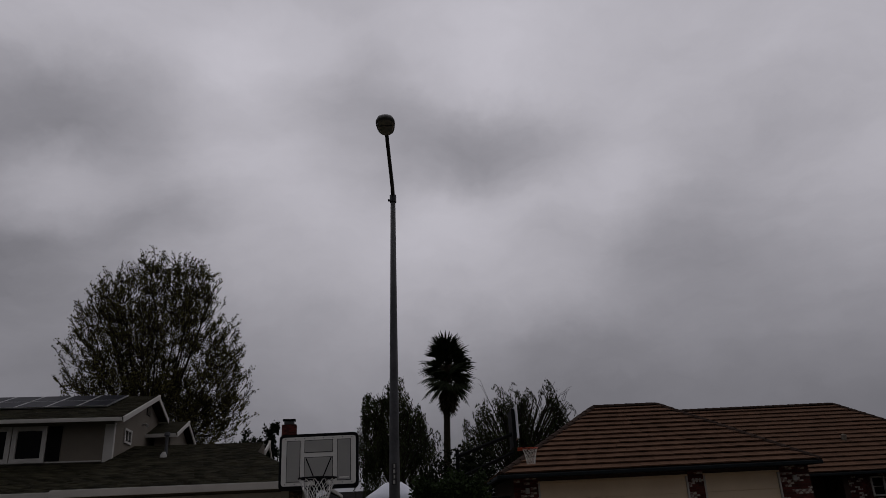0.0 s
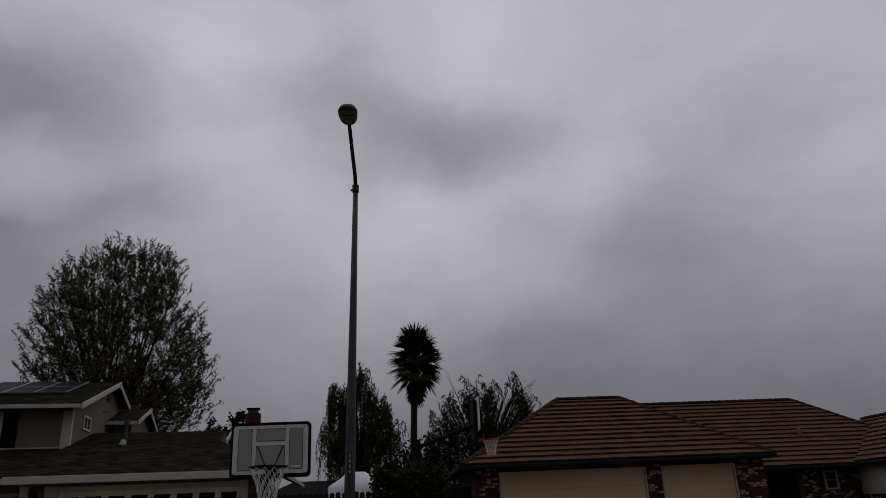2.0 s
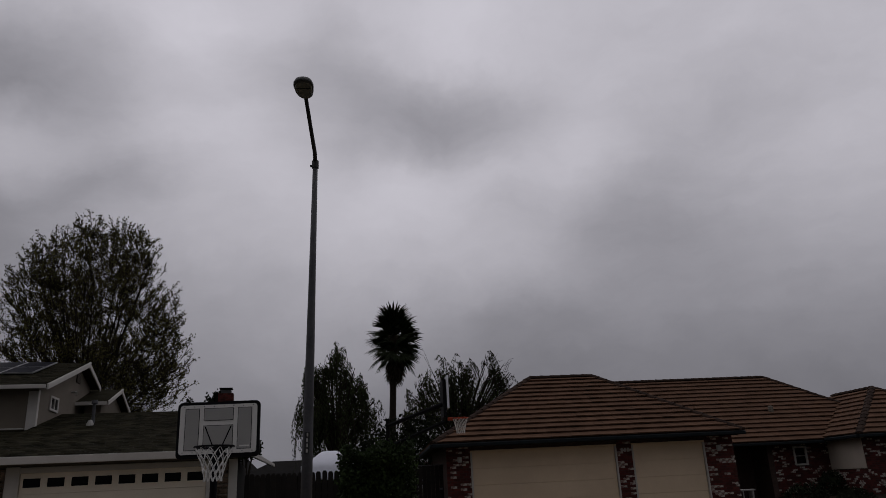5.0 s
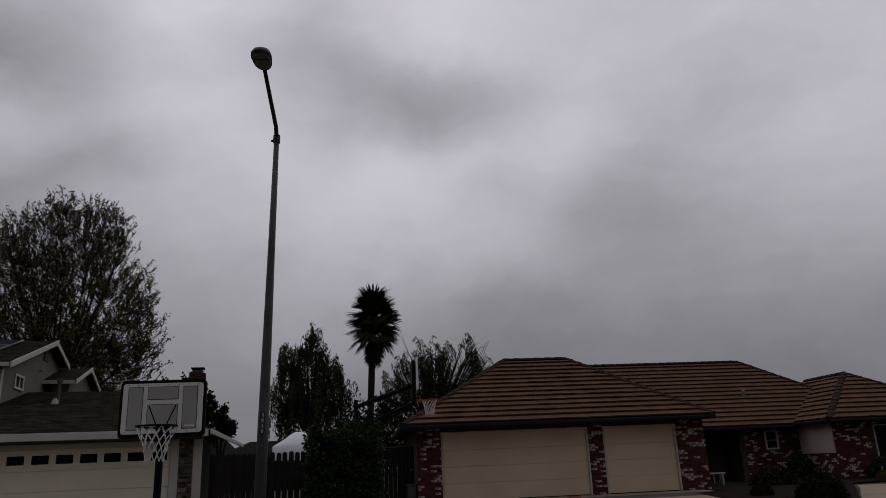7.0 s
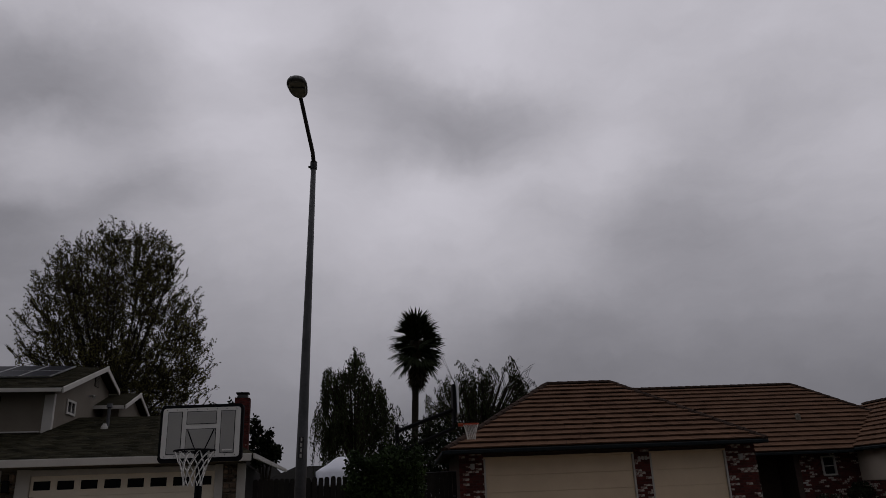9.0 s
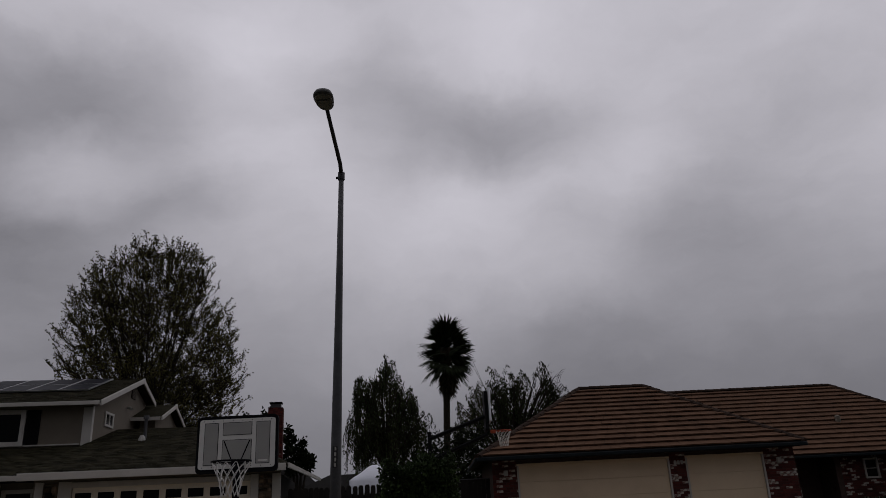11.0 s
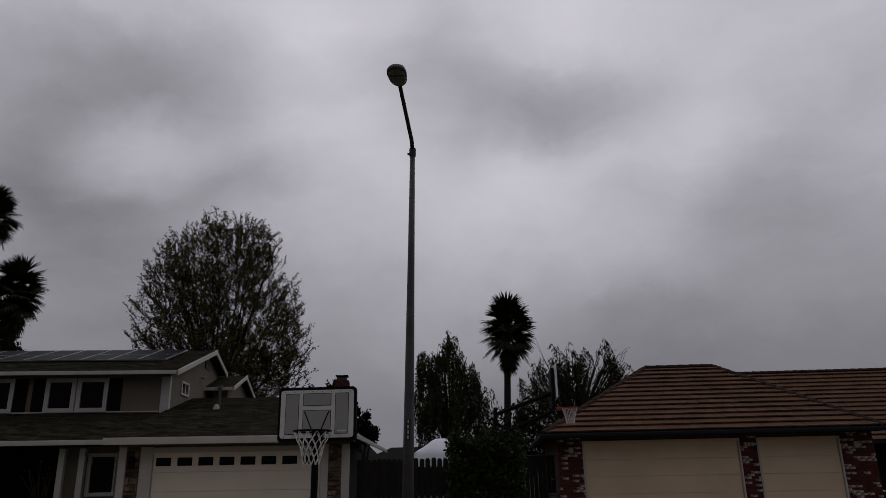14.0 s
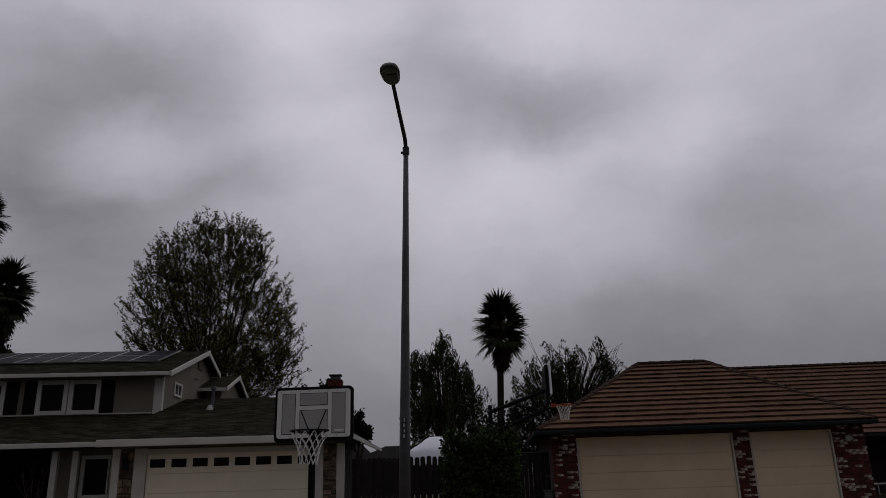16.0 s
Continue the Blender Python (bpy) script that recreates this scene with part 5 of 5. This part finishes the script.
def fan_palm(base, top, length, n, seed, label, trunk_r=0.3, skirt=26, skirt_drop=1.8):
    rng = random.Random(seed)
    base, top = Vector(base), Vector(top)
    p = thing("palm_tree", label, "palm tree", base, "fan palms")
    bm = tubed([base, base.lerp(top, 0.4), base.lerp(top, 0.8), top], [trunk_r * 1.25, trunk_r, trunk_r * 0.92, trunk_r * 0.8], 10)
    smooth(part("trunk", bm, M_BARK, p, "rough ringed trunk"))
    part("crown_boss", tubed([top + Vector((0, 0, -1.2)), top + Vector((0, 0, -0.4)), top + Vector((0, 0, 0.1)), top + Vector((0, 0, 0.4))], [trunk_r, trunk_r * 2.0, trunk_r * 1.8, 0.1], 9), M_PALM_DEAD, p, "fibrous heart of old leaf stalks")
    for i in range(n):
        f = (i + 0.5) / n
        el = radians(82 - 116 * f + rng.uniform(-9, 9))
        az = i * 2.39996 + rng.uniform(-0.25, 0.25)
        me = frond_mesh("live", seed * 10 + i % 4, length, 0.34)
        ob = new("frond", me)
        ob.parent = p
        s = rng.uniform(0.88, 1.06)
        ob.matrix_local = Matrix.Translation(top - base + Vector((0, 0, (0.42 - 1.35 * f) * length * 0.58))) @ Euler((rng.uniform(-0.7, 0.7), -el, az), "XYZ").to_matrix().to_4x4() @ Matrix.Scale(s, 4)
    # younger, shorter fronds fill the heart of the crown, twisted every way
    for i in range(n):
        ob = new("frond", frond_mesh("live", seed * 10 + i % 4, length, 0.34))
        ob.parent = p
        ob.matrix_local = Matrix.Translation(top - base + Vector((0, 0, rng.uniform(-0.62, 0.10) * length))) @ Euler((rng.uniform(-1.5, 1.5), -radians(rng.uniform(-25, 55)), i * 2.39996), "XYZ").to_matrix().to_4x4() @ Matrix.Scale(rng.uniform(0.5, 0.78), 4)
    for i in range(skirt):
        az = i * 2.39996
        me = frond_mesh("dead", seed * 10 + 5 + i % 3, length * 0.8, 0.35, 11)
        ob = new("dead_frond", me)
        ob.parent = p
        ob.matrix_local = Matrix.Translation(top - base + Vector((0, 0, -1.0 - skirt_drop * (i / skirt)))) @ Euler((rng.uniform(-0.6, 0.6), radians(58 + 25 * rng.random()), az), "XYZ").to_matrix().to_4x4()
    return p


broad_tree()
weeping_tree((-5.3, 14.0, 0), [(-5.4, 14.0, 6.8, 0.7, 1.75, 0.24), (-6.45, 14.0, 5.9, 0.7, 1.75, 0.24), (-4.45, 14.0, 5.7, 0.8, 1.65, 0.26), (-5.4, 14.2, 4.2, 1.85, 2.4, 0.5), (-3.75, 14.0, 4.1, 0.8, 1.6, 0.16), (-6.75, 13.8, 3.9, 0.6, 2.0, 0.12)], 31, 430, "dark weeping tree with hanging strands of narrow leaves", dense=2000)
weeping_tree((1.2, 16.0, 0), [(-0.9, 16.0, 4.4, 1.0, 2.4, 0.26), (0.3, 16.0, 4.9, 1.0, 2.7, 0.28), (1.5, 16.2, 5.2, 1.0, 2.6, 0.28), (2.6, 16.3, 5.0, 1.2, 2.7, 0.32), (3.5, 16.3, 5.7, 0.8, 2.3, 0.15), (4.2, 16.3, 5.4, 0.6, 1.8, 0.06)], 41, 430, "windblown weeping tree behind the tiled roof", lean=0.5, dense=1500)
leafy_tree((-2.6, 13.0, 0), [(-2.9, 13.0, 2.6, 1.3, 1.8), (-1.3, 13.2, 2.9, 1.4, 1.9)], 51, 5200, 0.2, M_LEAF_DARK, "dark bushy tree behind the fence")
fan_palm((-2.35, 32.0, 0), (-1.85, 32.0, 12.5), 2.4, 44, 3, "tall fan palm with a dark shaggy crown", 0.27, 30, 1.1)
fan_palm((-41.4, 25.0, 0), (-41.4, 25.0, 21.3), 2.25, 44, 4, "tall fan palm with a long skirt of dead fronds", 0.36, 60, 5.0)
fan_palm((-38.3, 25.0, 0), (-38.1, 25.0, 15.3), 2.2, 40, 5, "shorter fan palm above an ivy-covered trunk", 0.34, 26, 1.4)
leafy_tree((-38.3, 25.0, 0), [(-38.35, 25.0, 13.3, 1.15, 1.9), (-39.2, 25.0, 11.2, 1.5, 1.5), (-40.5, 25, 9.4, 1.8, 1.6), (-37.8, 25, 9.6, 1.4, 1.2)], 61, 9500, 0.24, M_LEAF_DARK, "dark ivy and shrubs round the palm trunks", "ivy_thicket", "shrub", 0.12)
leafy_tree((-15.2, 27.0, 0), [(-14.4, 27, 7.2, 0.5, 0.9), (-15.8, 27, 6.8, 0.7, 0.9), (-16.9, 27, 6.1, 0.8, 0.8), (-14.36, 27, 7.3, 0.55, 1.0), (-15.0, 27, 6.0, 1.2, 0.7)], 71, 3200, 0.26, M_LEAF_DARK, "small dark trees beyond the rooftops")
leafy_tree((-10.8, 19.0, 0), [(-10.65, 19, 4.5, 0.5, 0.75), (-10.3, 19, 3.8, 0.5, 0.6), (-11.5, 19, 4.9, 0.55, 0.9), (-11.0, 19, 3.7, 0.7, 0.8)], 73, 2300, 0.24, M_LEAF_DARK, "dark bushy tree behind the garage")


def hedge():
    nr = np.random.default_rng(81)
    h = thing("hedge", "dense dark green hedge with lighter leaves on top", "hedge", (-3.1, -4.4, -0.1))
    # solid block in near-black leaf colour stands in for the hedge's inner shade
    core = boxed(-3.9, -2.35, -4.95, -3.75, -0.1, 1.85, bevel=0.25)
    part("core", core, M_LEAF_DARK, h, "dark solid core for the shaded inside")
    n = 11000
    f = nr.integers(0, 10, n)
    u, v = nr.uniform(0, 1, n), nr.uniform(0, 1, n)
    x, y, z = -4.02 + 1.85 * u, np.full(n, -5.02), -0.05 + 2.05 * v
    top = f >= 7
    x[top], y[top], z[top] = -4.02 + 1.85 * u[top], -5.0 + 1.4 * v[top], 2.02
    right = f == 6
    x[right], y[right], z[right] = -2.2, -5.0 + 1.4 * u[right], -0.05 + 2.05 * v[right]
    left = f == 5
    x[left], y[left], z[left] = -4.02, -5.0 + 1.4 * u[left], -0.05 + 2.05 * v[left]
    bump = 0.12 * np.sin(3.1 * x + 1.0) * np.cos(2.3 * y) + 0.09 * np.sin(7 * x + 5 * z) + 0.07 * np.sin(9 * z + 2 * x)
    p = np.stack([x, y, z], 1) + nr.normal(size=(n, 3)) * 0.07
    p[top, 2] += bump[top] + 0.08
    p[~top, 1] += bump[~top] * 0.8
    tagged(quads("leaves", leaf_quads(nr, p, 0.10, 0.35, 0.0, 0.6), M_LEAF_HEDGE, h), kind="stuff")


hedge()


# ---- far roofs ----
def far_house(x0, x1, y0, y1, eave, top, label):
    h = thing("house", label, "house", ((x0 + x1) / 2, (y0 + y1) / 2, 0))
    ym = (y0 + y1) / 2
    part("wall", boxed(x0 + 0.3, x1 - 0.3, y0 + 0.3, y1 - 0.3, 0, eave), M_DARK, h)
    part("roof", deck_bm([[(x0, y0, eave), (x1, y0, eave), (x1 - 2, ym, top), (x0 + 2, ym, top)], [(x1, y1, eave), (x0, y1, eave), (x0 + 2, ym, top), (x1 - 2, ym, top)], [(x1, y0, eave), (x1, y1, eave), (x1 - 2, ym, top)], [(x0, y1, eave), (x0, y0, eave), (x0 + 2, ym, top)]], 0.12), M_DARK_ROOF, h, "dark hipped roof")


far_house(-13.5, -6.0, 30, 40, 2.3, 3.6, "distant low house with a dark roof beyond the fence")
far_house(-30.5, -14.5, 40, 50, 3.0, 5.6, "distant house with a dark roof behind the trees")


# ---- garden before the brick house ----
def shrub(name, x, y, r, h, n, size, material, label, seed):
    nr = np.random.default_rng(seed)
    z = level(y)
    t = thing(name, label, "shrub", (x, y, z))
    d = nr.normal(size=(n, 3))
    d /= np.linalg.norm(d, axis=1)[:, None]
    d[:, 2] = np.abs(d[:, 2])
    k = nr.uniform(0.55, 1.0, (n, 1)) ** 0.5 * (1 + 0.12 * np.sin(5 * d[:, :1] + 3 * d[:, 1:2]))
    p = np.array([x, y, z]) + d * k * np.array([r, r, h])
    for i in range(5):
        a = i * 1.257
        part("stem", tubed([(x, y, z - 0.02), (x + math.cos(a) * r * 0.3, y + math.sin(a) * r * 0.3, z + h * 0.4), (x + math.cos(a) * r * 0.6, y + math.sin(a) * r * 0.6, z + h * 0.75)], [0.03, 0.02, 0.008], 5), M_BARK, t)
    tagged(quads("leaves", leaf_quads(nr, p, size, 0.4, 0.0, 0.5), material, t), kind="stuff")
    return t


def garden():
    rng = random.Random(7)
    bm = bmesh.new()
    pts = [(8.85, 4.4), (8.85, -1.2), (7.78, -1.7), (7.32, -4.7), (7.03, -6.1), (6.42, -7.6), (5.4, -9.4), (4.9, -10.2), (4.5, -11.8), (7.2, -11.8), (7.75, -9.4), (9.3, -7.35), (12.0, -3.3), (13.6, -0.8), (17.0, 0.6), (22.0, 0.6), (22.0, 3.1), (15.8, 3.1), (15.8, 4.4)]
    vs = [bm.verts.new((x, y, level(y) + 0.012)) for x, y in pts]
    bm.faces.new(vs)
    bmesh.ops.triangulate(bm, faces=bm.faces)
    solo("planting_bed", bm, M_SOIL, "dark mulched planting bed before the brick house", "planting bed", "structure")
    # winding path
    path = thing("garden_path", "pale concrete winding garden path", "path", (11, -5, 0), kind="structure")
    left = [(7.2, -11.8), (7.77, -9.38), (9.35, -7.33), (10.7, -5.3), (12.1, -3.3), (12.9, -2.0)]
    right = [(9.0, -11.8), (9.5, -9.35), (11.6, -7.0), (12.7, -5.0), (13.9, -3.3), (15.0, -2.4)]
    for i in range(5):
        a, b, c, d = left[i], right[i], right[i + 1], left[i + 1]
        q = [(p[0] + (o[0] - p[0]) * 0.012, p[1] + (o[1] - p[1]) * 0.012, level(p[1]) + 0.03) for p, o in ((a, c), (b, d), (c, a), (d, b))]
        part("slab", prism(bmesh.new(), q, 0.08), M_CONCRETE, path)
    # pebbles
    vs, fs = [], []
    for _ in range(3600):
        x, y = rng.uniform(4.7, 8.4), rng.uniform(-11.75, -8.3)
        if x < 5.5 + (y + 9.4) * 0.6 or y > -9.05 + (x - 6.5) * 0.15 or x > 7.68 + (y + 9.4) * 0.23:
            continue
        r, z = rng.uniform(0.03, 0.075), level(y) + 0.02
        o = len(vs)
        q = rng.uniform(0.6, 1.0)
        a0 = rng.uniform(0, 6.28)
        for ring_r, zz in ((1.0, 0.0), (0.8, 0.55)):
            for k in range(6):
                a = a0 + k * 1.0472
                vs.append((x + math.cos(a) * r * ring_r * rng.uniform(0.9, 1.1), y + math.sin(a) * r * q * ring_r, z + zz * r))
        vs.append((x, y, z + r * 0.72))
        for k in range(6):
            k2 = (k + 1) % 6
            fs.append((o + k, o + k2, o + 6 + k2, o + 6 + k))
            fs.append((o + 6 + k, o + 6 + k2, o + 12))
    me = bpy.data.meshes.new("river_pebbles")
    me.from_pydata(vs, [], fs)
    me.materials.append(M_PEBBLE)
    tagged(new("river_pebbles", me), "loose grey and tan river pebbles on the bed", "pebbles", kind="stuff")
    # spiky plant
    ag = thing("spiky_plant", "spiky plant with pale-edged sword leaves", "plant", (6.3, -10.3, level(-10.3)))
    for k in range(46):
        a, e = k * 2.4, radians(28 + 58 * ((k * 0.618) % 1))
        ln = rng.uniform(0.38, 0.6)
        d = Vector((math.cos(a) * math.cos(e), math.sin(a) * math.cos(e), math.sin(e)))
        s = d.cross(Vector((0, 0, 1))).normalized() * 0.022
        o = Vector((6.3, -10.3, level(-10.3)))
        bm = bmesh.new()
        rows = [[bm.verts.new(o + d * ln * f + Vector((0, 0, -0.1 * f * f)) + s * w) for w in (-k2, 0, k2)] for f, k2 in ((0, 0.6), (0.4, 1.0), (0.75, 0.7), (1, 0.05))]
        for r0, r1 in zip(rows, rows[1:]):
            bm.faces.new((r0[0], r0[1], r1[1], r1[0]))
            bm.faces.new((r0[1], r0[2], r1[2], r1[1]))
        part("blade", bm, M_AGAVE, ag)
    shrub("shrub", 8.95, -6.3, 0.62, 0.68, 5200, 0.065, M_LEAF_DARK, "large round dark shrub beside the path", 91)
    shrub("shrub", 7.15, -7.7, 0.42, 0.26, 1700, 0.055, M_YELLOW, "low golden-leaved shrub in the planting bed", 92)
    shrub("shrub", 14.9, 4.2, 0.6, 0.95, 1800, 0.1, M_LEAF_DARK, "dark shrub against the brick wall", 93)
    shrub("shrub", 17.2, 1.9, 1.0, 0.95, 2200, 0.1, M_LEAF_DARK, "dark shrub under the wide window", 94)
    shrub("shrub", 19.3, 1.8, 1.2, 0.85, 2200, 0.1, M_LEAF_DARK, "dark shrub under the wide window", 95)
    shrub("shrub", 15.6, -0.4, 0.8, 0.42, 1700, 0.07, M_YELLOW, "low golden-leaved shrub beside the path", 96)
    shrub("shrub", 11.6, 0.6, 0.8, 0.6, 1500, 0.09, M_LEAF_DARK, "low dark shrub near the entry", 97)
    shrub("shrub", 8.8, -3.7, 0.32, 0.36, 1500, 0.06, M_SOIL, "low brown-leaved shrub in the planting bed", 98)
    # slatted chair in the shade of the entry
    ch = thing("slatted_chair", "pale slatted garden chair in the shaded entry", "chair", (10.95, 4.6, 0.0))
    for k in range(5):
        part("back_slat", boxed(10.65, 11.25, 4.80 + 0.02 * k, 4.825 + 0.02 * k, 0.48 + k * 0.11, 0.53 + k * 0.11, bevel=0.006), M_PLATE, ch)
        part("seat_slat", boxed(10.65, 11.25, 4.36 + k * 0.085, 4.42 + k * 0.085, 0.40, 0.425, bevel=0.006), M_PLATE, ch)
    for x, y, z in ((10.62, 4.36, 0.40), (11.25, 4.36, 0.40), (10.62, 4.77, 1.0), (11.25, 4.77, 1.0)):
        part("leg", boxed(x, x + 0.035, y, y + 0.03, 0.0, z), M_PLATE, ch)
    # bench by the door
    b = thing("bench", "small pale bench beside the dark entry", "bench", (10.3, 2.6, 0.0))
    part("seat", boxed(9.9, 10.9, 2.6, 3.0, 0.40, 0.45, bevel=0.01), M_PLATE, b)
    for x in (9.86, 10.68):
        part("leg", boxed(x, x + 0.06, 2.44, 2.76, 0.0, 0.40), M_PLATE, b)
    # low brick garden wall
    w = thing("garden_wall", "low red brick garden wall beside the path", "wall", (10.0, -9.2, -0.22))
    part("core", boxed(9.55, 12.5, -9.3, -9.0, -0.3, 0.30), M_MORTAR, w)
    bricks(w, 9.55, 12.5, -0.22, 0.30, -9.3, rng, M_BRICK, single=True)
    part("cap", boxed(9.5, 12.55, -9.36, -8.95, 0.30, 0.36, bevel=0.01), M_BRICK, w)
    # brick bands in the driveway
    for name, q in (("brick_band", [(3.98, -0.3), (4.32, -0.3), (2.44, -11.8), (2.08, -11.8)]),):
        bm = bmesh.new()
        n = 60
        for i in range(n):
            t0, t1 = i / n + 0.0012, (i + 1) / n - 0.0012
            def at(u, t):
                a = (q[0][0] + (q[3][0] - q[0][0]) * t, q[0][1] + (q[3][1] - q[0][1]) * t)
                c = (q[1][0] + (q[2][0] - q[1][0]) * t, q[1][1] + (q[2][1] - q[1][1]) * t)
                x, y = a[0] + (c[0] - a[0]) * u, a[1] + (c[1] - a[1]) * u
                return (x, y, level(y) + 0.013)
            prism(bm, [at(0, t0), at(1, t0), at(1, t1), at(0, t1)][::-1], 0.006)
        bmesh.ops.recalc_face_normals(bm, faces=bm.faces)
        part("brick_band", bm, M_PAVER, RIGHT_DRIVE, "band of red paving bricks")
    # bin and hose by the gate
    m = thing("meter_box", "small grey utility box beside the garage corner", "utility box", (-1.05, 0.35, 0.0))
    part("body", boxed(-1.18, -0.9, 0.2, 0.5, 0.0, 0.55, bevel=0.02), M_GALV, m)
    part("lid", boxed(-1.2, -0.88, 0.18, 0.52, 0.55, 0.6, bevel=0.01), M_GALV, m)
    # bare twiggy bush by the entrance window
    tw = thing("bare_shrub", "thin leafless shrub before the entrance window", "shrub", (-15.0, -5.2, -0.1))
    lines = []
    for k in range(11):
        a = rng.uniform(0, 6.28)
        s = Vector((-15.0, -5.2, -0.1))
        m1 = s + Vector((math.cos(a) * 0.18, math.sin(a) * 0.18, rng.uniform(0.6, 1.0)))
        e = s + Vector((math.cos(a) * 0.45 - 0.1, math.sin(a) * 0.3, rng.uniform(1.2, 1.95)))
        lines.append([s, m1, e])
        lines.append([m1, m1 + Vector((rng.uniform(-0.3, 0.3), 0, 0.4))])
    fine_twigs("twigs", lines, 0.016, 0.006, M_BARK, tw)
    nr = np.random.default_rng(5)
    tagged(quads("leaves", leaf_quads(nr, [tuple(l[-1] + Vector((rng.gauss(0, 0.04), 0, rng.gauss(0, 0.04)))) for l in lines for _ in range(3)], 0.07), M_LEAF_DARK, tw), kind="stuff")


garden()

# ---- brick facings, singly on the garage piers, joined further off ----
for a, b, holes in ((-0.86, -0.07, ()), (4.95, 5.45, ()), (8.05, 9.05, ())):
    bricks(RIGHT_HOUSE, a, b, 0.0, 2.34, 0.0, RIGHT_RNG, M_BRICK, holes, single=True)
bricks(RIGHT_HOUSE, 13.43, 15.88, 0.0, 2.12, 5.6, RIGHT_RNG, M_BRICK, ((14.3, 14.95, 1.2, 2.02),), single=False)
bricks(RIGHT_HOUSE, 15.9, 22.0, 0.0, 2.2, 3.2, RIGHT_RNG, M_BRICK, ((17.5, 19.5, 0.66, 2.02),), single=False)
bricks(RIGHT_HOUSE, 3.2, 5.58, 0.0, 0.96, 15.9, RIGHT_RNG, M_BRICK, (), single=False, axis="y")
